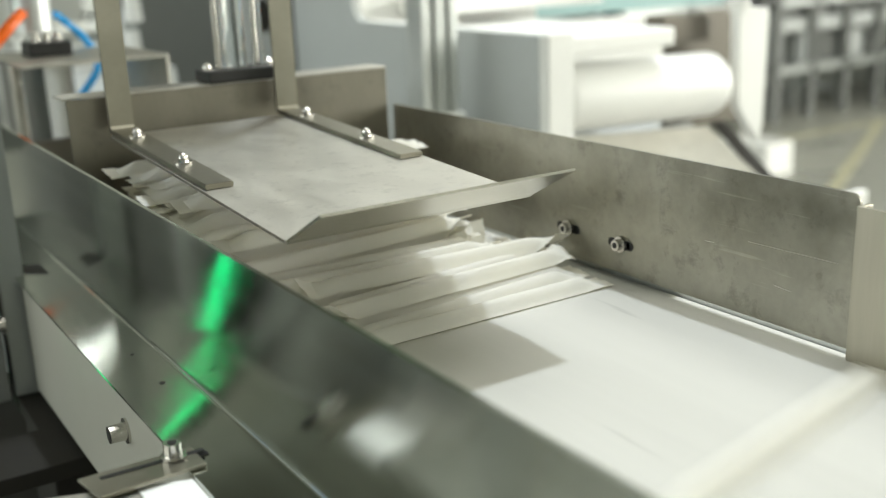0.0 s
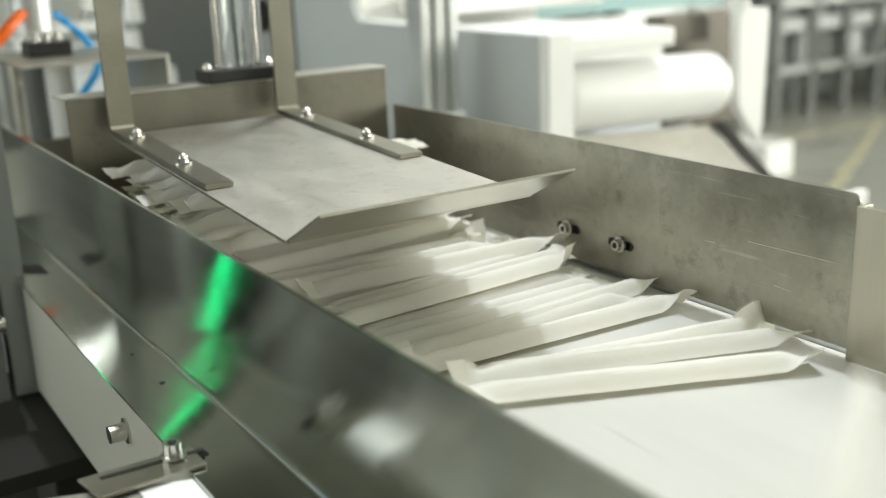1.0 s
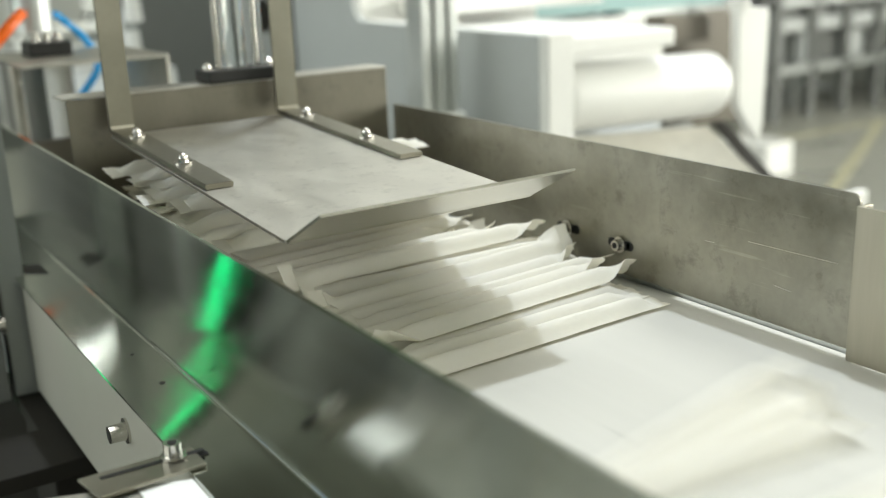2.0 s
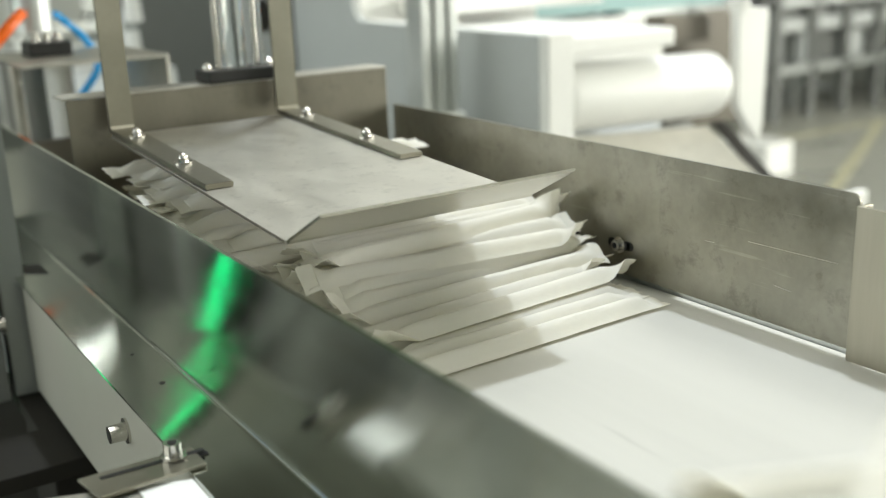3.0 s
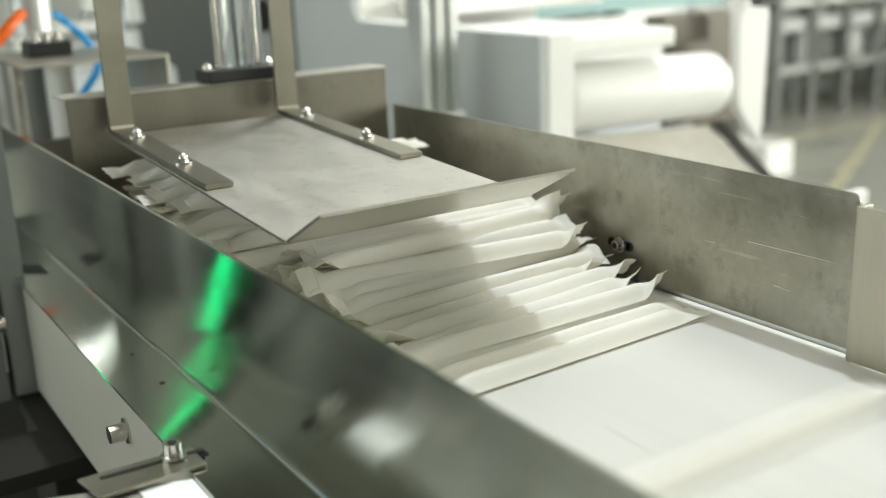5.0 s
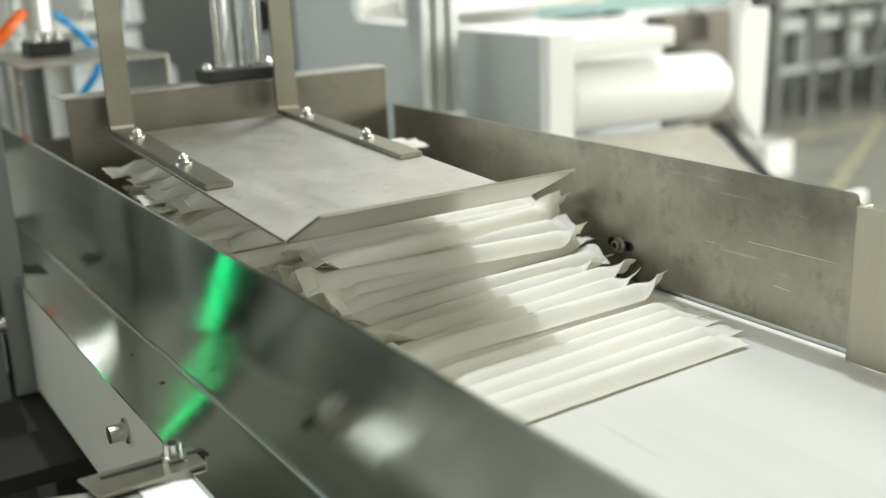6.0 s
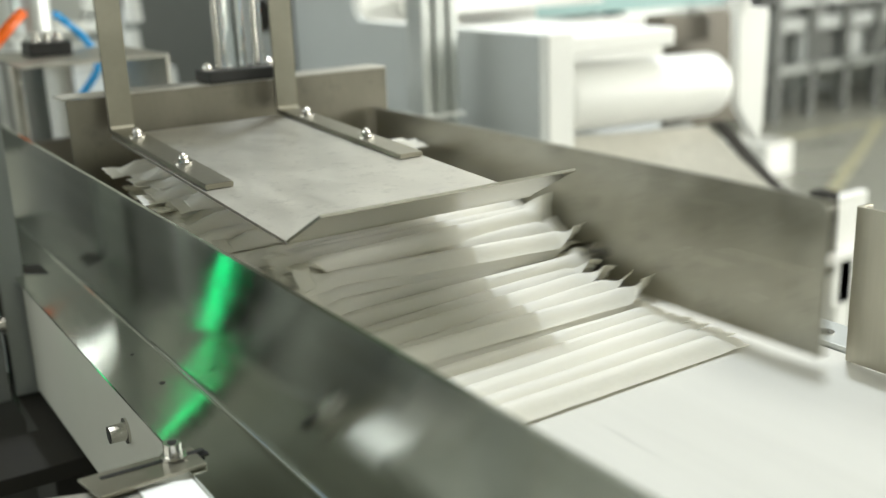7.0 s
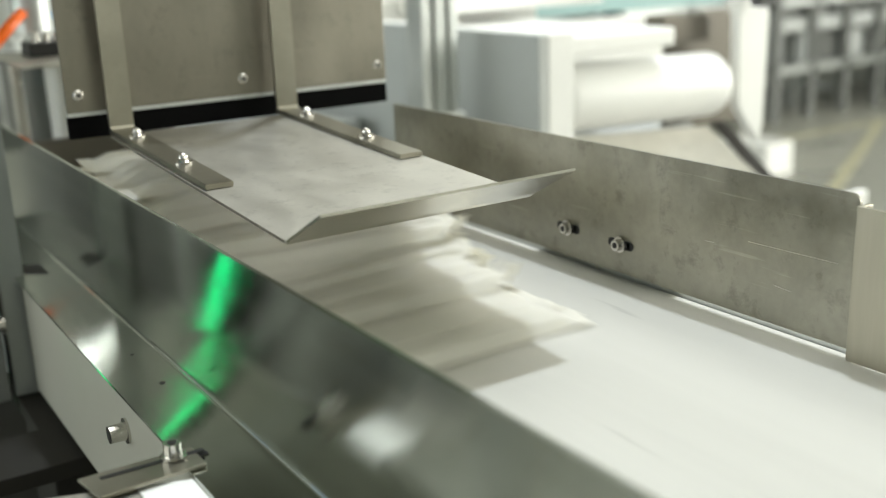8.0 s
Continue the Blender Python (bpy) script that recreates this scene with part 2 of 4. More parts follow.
# ---------- structure ----------
def hall():
    fl = part("floor", boxed((-5.0, -8.0, -0.95), (7.0, 9.0, -0.90)), FLOOR)
    tagged(fl, "pale grey coated factory floor with soft reflections", "floor", kind="structure")
    tagged(part("wall_south", boxed((-5.0, -8.2, -0.9), (7.0, -8.0, 4.1)), WALL), "plain pale painted hall wall", "wall", kind="structure")
    # the small gap in this wall is added for the highlight lamp
    bm = bmesh.new()
    add_box(bm, (-5.0, 9.0, -0.9), (7.0, 9.2, 3.02))
    add_box(bm, (-5.0, 9.0, 3.38), (7.0, 9.2, 4.1))
    add_box(bm, (-5.0, 9.0, 3.02), (-2.2, 9.2, 3.38))
    add_box(bm, (-1.9, 9.0, 3.02), (7.0, 9.2, 3.38))
    tagged(part("wall_north", bm, WALL), "plain pale painted hall wall with one small high opening added for a highlight", "wall", kind="structure")
    line = part("floor_marking", boxed((4.20, 3.49, -0.8999), (6.60, 3.55, -0.897)), YELLOW_LINE)
    tagged(line, "worn yellow line painted on the hall floor", "floor marking", kind="structure")
    d = Vector((1.71, 0.93, 0)).normalized()
    n = Vector((-d.y, d.x, 0)) * 0.03
    a, b = Vector((3.30, 2.29, -0.8999)), Vector((5.45, 3.455, -0.8999))
    tagged(part("floor_marking", sheet([a - n, b - n, b + n, a + n], (0, 0, 0.0029), 0), YELLOW_LINE), "worn yellow line running askew over the hall floor",
           "floor marking", kind="structure")
    for nm, x0, x1 in (("wall_west", -5.2, -5.0), ("wall_east", 7.0, 7.2)):
        bm = bmesh.new()
        add_box(bm, (x0, -8.0, -0.9), (x1, 9.0, 0.0))
        add_box(bm, (x0, -8.0, 2.5), (x1, 9.0, 4.1))
        for y in (-8.0, -3.8, 0.4, 4.6, 8.6):
            add_box(bm, (x0, y, 0.0), (x1, y + 0.4, 2.5))
        w = part(nm, bm, WALL)
        tagged(w, "pale hall wall with a row of large window openings", "wall", kind="structure")
    bm = bmesh.new()
    add_box(bm, (-5.0, -8.0, 4.1), (-0.1, 9.0, 4.25))
    add_box(bm, (3.3, -8.0, 4.1), (7.0, 9.0, 4.25))
    add_box(bm, (-0.1, -8.0, 4.1), (3.3, -1.3, 4.25))
    add_box(bm, (-0.1, 4.1, 4.1), (3.3, 9.0, 4.25))
    c = part("ceiling", bm, WALL)
    tagged(c, "pale hall ceiling with one long roof light opening", "ceiling", kind="structure")


hall()
XL, XR = -0.116, 0.1832


def conveyor():
    c = thing("conveyor", "white belt conveyor with a cream side panel and steel edge strip", "conveyor")
    part("belt", boxed((XL + 0.004, -7.5, -0.004), (0.190, 1.9, 0.0), 0.0008), BELT, c, "smooth white conveyor belt")
    part("bed", boxed((XL + 0.004, -7.5, -0.030), (0.188, 1.9, -0.0045)), STEEL, c, "steel bed under the belt")
    part("side_panel", boxed((-0.155, -7.5, -0.122), (-0.140, 0.508, -0.0215), 0.001), CREAM, c, "cream painted side panel")
    strip = part("edge_strip", boxed((0.1915, -1.2, -0.020), (0.222, 0.52, 0.003), 0.0006), ALU, c, "flat steel edge strip")
    for y in (-0.020, 0.20, 0.42):
        s = part("countersunk_screw", cyl((0.203, y, 0.0025), (0.203, y, 0.0036), 0.0055, 20), CHROME, strip)
        for a, b in ((0.0030, 0.0006), (0.0006, 0.0030)):
            part("cross_recess", boxed((0.203 - a, y - b, 0.0034), (0.203 + a, y + b, 0.0039)), BLACK, strip)
    part("far_side_panel", boxed((0.196, -7.5, -0.150), (0.212, 1.9, -0.0205)), GREY_PAINT, c)
    for y in (-7.0, -5.0, -3.0, -1.0, 0.9):
        for x in (-0.10, 0.17):
            part("leg", boxed((x - 0.02, y - 0.02, -0.90), (x + 0.02, y + 0.02, -0.030)), ALU, c)
    socket_screw(c, (-0.155, 0.2215, -0.049), (-1, 0, 0), 0.0060, 0.0115)
    socket_screw(c, (-0.1722, 0.516, -0.060), (-1, 0, 0), 0.0060, 0.0105)
    return c


conveyor()


def near_guard():
    g = thing("near_guard", "polished bent stainless guard along the conveyor edge", "guard rail")
    bm = bmesh.new()
    t, zc, zt, rb = 0.0013, -0.0195, 0.0814, 0.0022
    prof = [(XL, zt - 0.0009), (XL, zt - 0.002), (XL, 0.045), (XL, 0.01), (XL, zc + rb)]
    for k in range(7):
        a = k / 6 * math.pi / 2
        prof.append((XL - rb + rb * math.cos(a), zc + rb - rb * math.sin(a)))
    prof += [(-0.1215, zc), (-0.140, zc), (-0.1588, zc), (-0.159, zc - t)]
    inner = [(XL + t, zt), (XL + t, zt - 0.002), (XL + t, 0.045), (XL + t, 0.01), (XL + t, zc + rb)]
    for k in range(7):
        a = k / 6 * math.pi / 2
        inner.append((XL - rb + (rb + t) * math.cos(a), zc + rb - (rb + t) * math.sin(a)))
    inner += [(-0.1215, zc - t), (-0.140, zc - t), (-0.1585, zc - t), (-0.1588, zc - t)]
    ring = prof + inner[::-1]
    loops = []
    for i in range(73):
        y = -0.70 + i * 0.020
        w = 0.00004 * math.sin(y * 17) + 0.00001 * math.sin(y * 41 + 1)
        loops.append([bm.verts.new((x + (w if z > 0.005 and z < 0.07 else 0), y, z)) for x, z in ring])
    n = len(ring)
    for a, b in zip(loops, loops[1:]):
        for i in range(n):
            bm.faces.new((a[i], a[(i + 1) % n], b[(i + 1) % n], b[i]))
    for lp in (loops[0], loops[-1]):
        for i in range(len(prof) - 1):
            bm.faces.new((lp[i], lp[i + 1], lp[n - 2 - i], lp[n - 1 - i]))
    bmesh.ops.recalc_face_normals(bm, faces=bm.faces)
    part("bent_sheet", bm, STEEL_GUARD, g, "bent sheet with brushed mirror-like face", True)
    part("notch", sheet([(-0.1520, 0.519, zc - 0.0005), (-0.1322, 0.503, zc - 0.0005), (-0.1324, 0.539, zc - 0.0005), (-0.1470, 0.548, zc - 0.0005)],
                        (0, 0, 0.0009), 0), BLACK, g, "dark cut-out in the flange")
    for x, y in ((-0.1328, 0.2712), (-0.1324, 0.2116)):
        part("pin_hole", cyl((x, y, zc - 0.001), (x, y, zc + 0.0003), 0.0012 if y > 0.25 else 0.0019, 12), BLACK, g)
    return g


near_guard()


def far_guard():
    """Sliding guard plate on the far side; its space has its inner face at x = 0."""
    g = thing("sliding_guard", "scuffed upright stainless guard plate beside the belt", "guard plate", (XR, 0, 0))
    y0, y1, z0, z1, r = -0.0505, 0.4490, 0.0060, 0.0970, 0.006
    pts = [(0, y0, z0), (0, y1, z0), (0, y1, z1)]
    pts += [(0, y0 + r - r * math.sin(a), z1 - r + r * math.cos(a)) for a in (0, 0.4, 0.8, 1.2, 1.57)]
    part("plate", sheet(pts, (0.0022, 0, 0), 0.0003), STEEL, g, "scuffed and stained plate")
    for y, z in ((0.1957, 0.0282), (0.1383, 0.0275)):
        bm = bmesh.new()
        add_box(bm, (-0.0005, y - 0.0095, z - 0.0033), (0.001, y + 0.0095, z + 0.0033))
        add_cyl(bm, (-0.0005, y - 0.0095, z), (0.001, y - 0.0095, z), 0.0033, 16)
        add_cyl(bm, (-0.0005, y + 0.0095, z), (0.001, y + 0.0095, z), 0.0033, 16)
        part("slot", bm, BLACK, g, "dark adjusting slot")
        socket_screw(g, (-0.0006, y, z), (-1, 0, 0), 0.0042, 0.0055)
    for a, b, w in (((0.0, 0.0247, 0.0540), (0.0, -0.0395, 0.0548), 0.00022), ((0.0, 0.004, 0.0310), (0.0, -0.0090, 0.0300), 0.0002), ((0.0, 0.060, 0.0470), (0.0, 0.0520, 0.0475), 0.00016)):
        part("scratch", sheet([(-0.0001, a[1], a[2] - w), (-0.0001, b[1], b[2] - w), (-0.0001, b[1], b[2] + w), (-0.0001, a[1], a[2] + w)], (0.0002, 0, 0), 0), CHROME, g)
    part("angle_bracket", boxed((0.0023, 0.09, 0.012), (0.030, 0.24, 0.016)), ALU, g)
    return g


sliding_guard = far_guard()


def end_plate():
    g = thing("fixed_end_plate", "stainless fixed guard plate with bent front edge", "guard plate", (0.1785, 0, 0))
    pts = [(0, -0.0517, 0.0012), (0, -0.0517, 0.0915), (0, -0.50, 0.0915), (0, -0.50, 0.0012)]
    part("plate", sheet(pts, (0.0022, 0, 0), 0.0003), STEEL_END, g)
    part("bent_edge", boxed((0.0023, -0.0545, 0.0012), (0.0110, -0.0517, 0.0915), 0.0007), STEEL_END, g, "bent front edge")
    part("post", boxed((0.004, -0.40, 0.0), (0.02, -0.36, 0.08)), ALU, g)
    return g


end_plate()

# slide unit behind the sliding guard
def slide_unit():
    g = thing("slide_unit", "grey aluminium pneumatic slide behind the guard plate", "pneumatic slide")
    part("body", boxed((0.222, 0.112, 0.022), (0.244, 0.185, 0.0500), 0.001), ALU, g)
    part("cover", boxed((0.247, 0.088, 0.026), (0.276, 0.165, 0.0580), 0.001), ALU, g)
    part("base", boxed((0.2225, 0.100, 0.0032), (0.270, 0.180, 0.0215)), STEEL, g)
    socket_screw(g, (0.233, 0.175, 0.0500), (0, 0, 1), 0.003, 0.004)
    return g


slide_unit()

# ---------- hold-down plate ----------
PX0, PX1, PY, PZ, SP = -0.0872, 0.0779, 0.1076, 0.0864, 0.0532


def hold_down():
    g = thing("hold_down_plate", "smudged stainless hold-down tray hung on two flat bars over the straws", "hold-down plate")
    t = 0.0016
    y_end, lip_y, lip_z = 0.4255, 0.0649, 0.1092

    def pz(y):
        return PZ + SP * (y - PY)
    prof = [(y_end, pz(y_end)), (0.33, pz(0.33)), (0.22, pz(0.22)), (PY + 0.003, pz(PY + 0.003)), (PY, PZ + 0.0004), (PY - 0.002, PZ + 0.0016), (lip_y, lip_z)]
    under = [(y_end, pz(y_end) - t), (0.33, pz(0.33) - t), (0.22, pz(0.22) - t), (PY + 0.003, pz(PY + 0.003) - t), (PY - 0.0008, PZ - t),
             (PY - 0.0034, PZ + 0.0004), (lip_y - 0.0008, lip_z - 0.0014)]
    for nm, i0, i1, mat, lab in (("tray", 0, 5, STEEL_PLATE, "smudged flat sheet"), ("front_lip", 4, 7, STEEL_LIP, "upturned front lip, rubbed bright")):
        bm = bmesh.new()
        top, low = prof[i0:i1], under[i0:i1]
        ring = top + low[::-1]
        a = [bm.verts.new((PX0, y, z)) for y, z in ring]
        b = [bm.verts.new((PX1, y, z)) for y, z in ring]
        n = len(ring)
        for i in range(n):
            bm.faces.new((a[i], a[(i + 1) % n], b[(i + 1) % n], b[i]))
        for side in (a, b):
            for i in range(len(top) - 1):
                bm.faces.new((side[i], side[i + 1], side[n - 2 - i], side[n - 1 - i]))
        bmesh.ops.recalc_face_normals(bm, faces=bm.faces)
        part(nm, bm, mat, g, lab)
    # dark strip on the sheet's edge: its dark reflection given as colour
    edge = [(PX0 - 0.0004, y, z) for y, z in ((y_end, pz(y_end) - 0.0001), (PY + 0.003, pz(PY + 0.003) - 0.0001), (PY + 0.003, pz(PY + 0.003) - t), (y_end, pz(y_end) - t))]
    part("edge_reflection", sheet(edge, (0.0004, 0, 0), 0), BRONZE, g, "sheet edge with its dark reflection put in as brown colour")
    for x0, x1, xn in ((-0.0855, -0.0665, 0), (0.0575, 0.0768, 0)):
        th = 0.0038
        bmx = bmesh.new()
        yb, yf = 0.4345, 0.2290
        ring = [(yf, pz(yf) + 0.0003), (yb, pz(yb) + 0.0003), (yb, 0.636), (yb - th, 0.636), (yb - th, pz(yb) + th + 0.002), (yb - th - 0.0015, pz(yb) + th), (yf, pz(yf) + th)]
        a = [bmx.verts.new((x0, y, z)) for y, z in ring]
        b = [bmx.verts.new((x1, y, z)) for y, z in ring]
        for i in range(7):
            bmx.faces.new((a[i], a[(i + 1) % 7], b[(i + 1) % 7], b[i]))
        for s in (a, b):
            bmx.faces.new((s[0], s[1], s[5], s[6]))
            bmx.faces.new((s[1], s[2], s[3], s[4], s[5]))
        bmesh.ops.recalc_face_normals(bmx, faces=bmx.faces)
        bmesh.ops.bevel(bmx, geom=[e for e in bmx.edges if e.calc_length() > 0.003 and e.is_manifold and e.calc_face_angle(0) > 1.2],
                        offset=0.0006, segments=2, affect="EDGES")
        bar = part("flat_bar", bmx, STEEL_BAR, g, "bent flat steel bar")
        for y in (0.3945, 0.2935):
            zz = pz(y) + th
            xm = (x0 + x1) / 2
            bms = bmesh.new()
            add_cyl(bms, (xm, y, zz), (xm, y, zz + 0.0010), 0.0064, 20)
            add_cyl(bms, (xm, y, zz + 0.0008), (xm, y, zz + 0.0036), 0.0034, 6)
            bmesh.ops.create_uvsphere(bms, u_segments=14, v_segments=8, radius=0.0033,
                                      matrix=Matrix.Translation((xm, y, zz + 0.0037)))
            part("dome_nut", bms, CHROME, bar, "domed steel nut on a washer")
    for x0, x1 in ((-0.0855, -0.0665), (0.0575, 0.0768)):
        part("hanger_arm", boxed((x0, 0.4310, 0.6362), (x1, 0.640, 0.6398), 0.0004), STEEL_BAR, g)
    return g


hold_down()


# ---------- lifting gate ----------
def gate():
    """Gate that stops the straws; at rest its rubber edge touches the belt."""
    g = thing("lifting_gate", "upright stainless gate plate with a black rubber lower edge", "gate", (0, GATE_Y, 0.0012))
    x0, x1, zt = -0.1115, 0.1785, 0.1292
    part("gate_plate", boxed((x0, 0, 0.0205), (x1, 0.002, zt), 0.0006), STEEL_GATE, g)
    part("top_flange", boxed((x0 - 0.003, 0.0005, zt + 0.0002), (x1 + 0.001, 0.031, zt + 0.0018), 0.0006), STEEL_PLATE, g, "folded top flange")
    part("clamp_strip", boxed((x0, 0.0005, 0.0174), (x1, 0.004, 0.0203)), ALU, g)
    part("rubber_edge", boxed((x0, 0.0, 0.0), (x1, 0.006, 0.0172), 0.0005), RUBBER, g, "black rubber sealing edge")
    for x in (-0.1014, 0.0376, 0.1700):
        bm = bmesh.new()
        add_cyl(bm, (x, 0.0002, 0.034), (x, -0.0016, 0.034), 0.0048, 20, 0.0030)
        s = part("button_screw", bm, CHROME, g)
        part("screw_socket", cyl((x, -0.0014, 0.034), (x, -0.0020, 0.034), 0.0016, 6), BLACK, s)
    zf = zt + 0.0019
    foot = part("cylinder_foot", boxed((0.0050, -0.006, zf), (0.0735, 0.028, zf + 0.0105), 0.0022), BLACK, g, "black foot block")
    for x in (0.0105, 0.0668):
        bm = bmesh.new()
        add_cyl(bm, (x, 0.011, zf + 0.0103), (x, 0.011, zf + 0.0130), 0.0042, 16)
        bmesh.ops.create_uvsphere(bm, u_segments=12, v_segments=8, radius=0.0038, matrix=Matrix.Translation((x, 0.011, zf + 0.0130)))
        part("foot_screw", bm, CHROME, foot)
    for x in (0.0225, 0.0578):
        part("guide_rod", cyl((x, 0.016, zf + 0.0100), (x, 0.016, 0.44), 0.0026, 20), CHROME, g, "bright guide rod", True)
        part("clear_sleeve", cyl((x + 0.0048, 0.020, zf + 0.0107), (x + 0.0048, 0.020, 0.44), 0.0040, 24), CLEAR, g, "clear air tube", True)
    part("clear_cover", cyl((0.0415, 0.022, zf + 0.0107), (0.0415, 0.022, 0.44), 0.0090, 28), CLEAR, g, "clear cylinder tube", True)
    return g


GATE_Y = 0.4520
lifting_gate = gate()


# ---------- lower left: bracket and frame ----------
def slotted_bracket():
    g = thing("slotted_bracket", "small steel bracket with a long slot screwed on the guard flange", "bracket")
    z = -0.0193
    part("slotted_plate", sheet([(-0.2096, 0.1130, z), (-0.1500, 0.1120, z), (-0.1500, 0.0890, z), (-0.2050, 0.0870, z)], (0, 0, 0.0022), 0.0004), STEEL_BAR, g)
    part("slot", sheet([(-0.2000, 0.1075, z + 0.0016), (-0.1460, 0.1060, z + 0.0016), (-0.1460, 0.1030, z + 0.0016), (-0.2000, 0.1045, z + 0.0016)],
                       (0, 0, 0.0010), 0), BLACK, g)
    socket_screw(g, (-0.1620, 0.1050, z + 0.0026), (0, 0, 1), 0.0050, 0.0085)
    part("sensor_plate", sheet([(-0.1860, 0.0955, z - 0.0042), (-0.1592, 0.0850, z - 0.0042), (-0.1592, 0.0480, z - 0.0042), (-0.1860, 0.0480, z - 0.0042)],
                               (0, 0, 0.0022), 0.0004), WHITE_PAINT, g, "bright white plate")
    part("sensor_arm", sheet([(-0.2270, 0.1110, z - 0.0042), (-0.1863, 0.0957, z - 0.0042), (-0.1863, 0.0480, z - 0.0042), (-0.2250, 0.0480, z - 0.0042)],
                             (0, 0, 0.0022), 0.0004), STEEL_PLATE, g, "bright steel arm")
    part("slot_end", sheet([(-0.1592, 0.1075, z - 0.0003), (-0.1440, 0.1060, z - 0.0003), (-0.1440, 0.1020, z - 0.0003), (-0.1592, 0.1035, z - 0.0003)],
                           (0, 0, 0.0008), 0), BLACK, g)
    return g


slotted_bracket()


def side_frame():
    g = thing("machine_stand", "dark machine stand with a steel upright beside the conveyor", "machine stand")
    part("upright", boxed((-0.1720, 0.512, -0.1262), (-0.1508, 0.538, 0.300), 0.002), UPRIGHT, g, "dull grey upright")
    part("groove", boxed((-0.1725, 0.521, -0.1255), (-0.1712, 0.529, 0.299)), DARK, g)
    part("far_upright", boxed((-0.2130, 0.508, -0.1262), (-0.1770, 0.545, 0.03), 0.002), MID_GREY, g)
    part("base_plate", boxed((-0.27, -0.30, -0.300), (0.15, 1.125, -0.282), 0.001), DARK, g, "dark base plate")
    part("top_plate", sheet([(-0.236, 0.362, -0.140), (0.15, 0.362, -0.140), (0.15, 0.580, -0.140), (-0.172, 0.580, -0.140), (-0.172, 0.435, -0.140), (-0.236, 0.435, -0.140)], (0, 0, 0.0135), 0.0006), DARK, g, "dark flat top plate")
    part("plate_block", boxed((-0.168, 0.42, -0.2818), (0.12, 0.515, -0.1405), 0.002), DARK, g)
    part("cross_bar", boxed((-0.27, 0.52, -0.2815), (-0.10, 0.55, -0.255), 0.002), DARK, g)
    for x, y in ((-0.24, -0.25), (0.10, -0.25), (-0.24, 0.94), (0.10, 0.94)):
        part("leg", boxed((x - 0.02, y - 0.02, -0.90), (x + 0.02, y + 0.02, -0.301)), DARK, g)
    return g


side_frame()


def indicator(points):
    """Green light bar on a machine beside the conveyor; it shows in the polished guard."""
    g = thing("green_indicator_light", "glowing green machine light bar on a dark holder", "indicator light", group="green indicator lights")
    part("lens", tube(points, 0.0042), GREEN_LIGHT, g, "glowing green lens", True)
    back = [Vector(p) + Vector((-0.036, 0, 0)) for p in points]
    part("holder", tube(back, 0.016), DARK, g, "", True)
    m = back[len(back) // 2]
    part("stand", cyl((m.x, m.y, -0.90), m, 0.010, 12), DARK, g)
    return g


indicator([(-0.360, 0.764, -0.098), (-0.360, 0.807, -0.159), (-0.360, 0.838, -0.201), (-0.360, 0.874, -0.250)])
indicator([(-0.360, 0.868, 0.208), (-0.360, 0.886, 0.236), (-0.360, 0.921, 0.291), (-0.360, 0.941, 0.324), (-0.360, 1.030, 0.387), (-0.360, 1.132, 0.460)])


# ---------- machines behind ----------
def cabinet():
    g = thing("machine_cabinet", "grey painted machine cabinet with a wide window opening", "machine cabinet")
    x, r = 0.55, 0.030
    # side wall with the opening cut out, its lower far corner rounded
    yo, zo = 1.197, 0.124
    out = [(0.690, -0.90), (2.60, -0.90), (2.60, 0.80), (yo, 0.80)]
    out += [(yo - r + r * math.cos(a), zo + r - r * math.sin(a)) for a in (0, 0.39, 0.78, 1.17, 1.57)]
    out += [(0.690, zo - 0.002)]
    part("side_wall", sheet([(x, y, z) for y, z in out], (0.016, 0, 0), 0.001), GREY_PAINT, g)
    part("end_wall", boxed((x + 0.0165, 0.690, -0.90), (0.610, 0.706, 0.122), 0.002), WHITE_PAINT, g, "white painted end face")
    part("deck", boxed((x + 0.0165, 0.7065, 0.095), (0.610, 1.30, 0.1215)), WHITE_PAINT, g, "bright white deck inside the opening")
    part("back_wall", boxed((x + 0.0165, 1.301, 0.05), (1.030, 1.33, 0.80)), WHITE_PAINT, g, "white inner wall")
    part("door_seam", boxed((x - 0.0012, 1.428, -0.85), (x + 0.001, 1.440, 0.78)), DARK, g, "dark gap between two doors")
    part("round_port", cyl((x - 0.003, 1.565, 0.122), (x + 0.001, 1.565, 0.122), 0.034, 28), DARK, g, "dark round opening")
    return g


cabinet()


def frame_post():
    g = thing("profile_post", "aluminium profile post with vertical grooves", "post")
    x, y = 0.468, 0.80
    for a, b, yy in ((-0.030, -0.017, 0.0), (-0.017, -0.008, 0.007), (-0.008, 0.006, 0.0), (0.006, 0.015, 0.007), (0.015, 0.028, 0.0)):
        part("web" if yy else "flange", boxed((x + a, y + yy, -0.90), (x + b, y + 0.04, 1.6), 0.0015), ALU, g)
    part("collar", boxed((x - 0.036, y - 0.006, 0.0125), (x + 0.034, y + 0.046, 0.0165), 0.001), WHITE_PAINT, g)
    return g


frame_post()


def rounded_roll(a, b, r):
    """A roll with rounded rims."""
    bm = cyl(a, b, r, 48)
    rims = [e for e in bm.edges if len(e.link_faces) == 2 and sorted(len(f.verts) for f in e.link_faces)[1] > 4]
    bmesh.ops.bevel(bm, geom=rims, offset=0.022, segments=4, affect="EDGES", profile=0.5)
    return bm


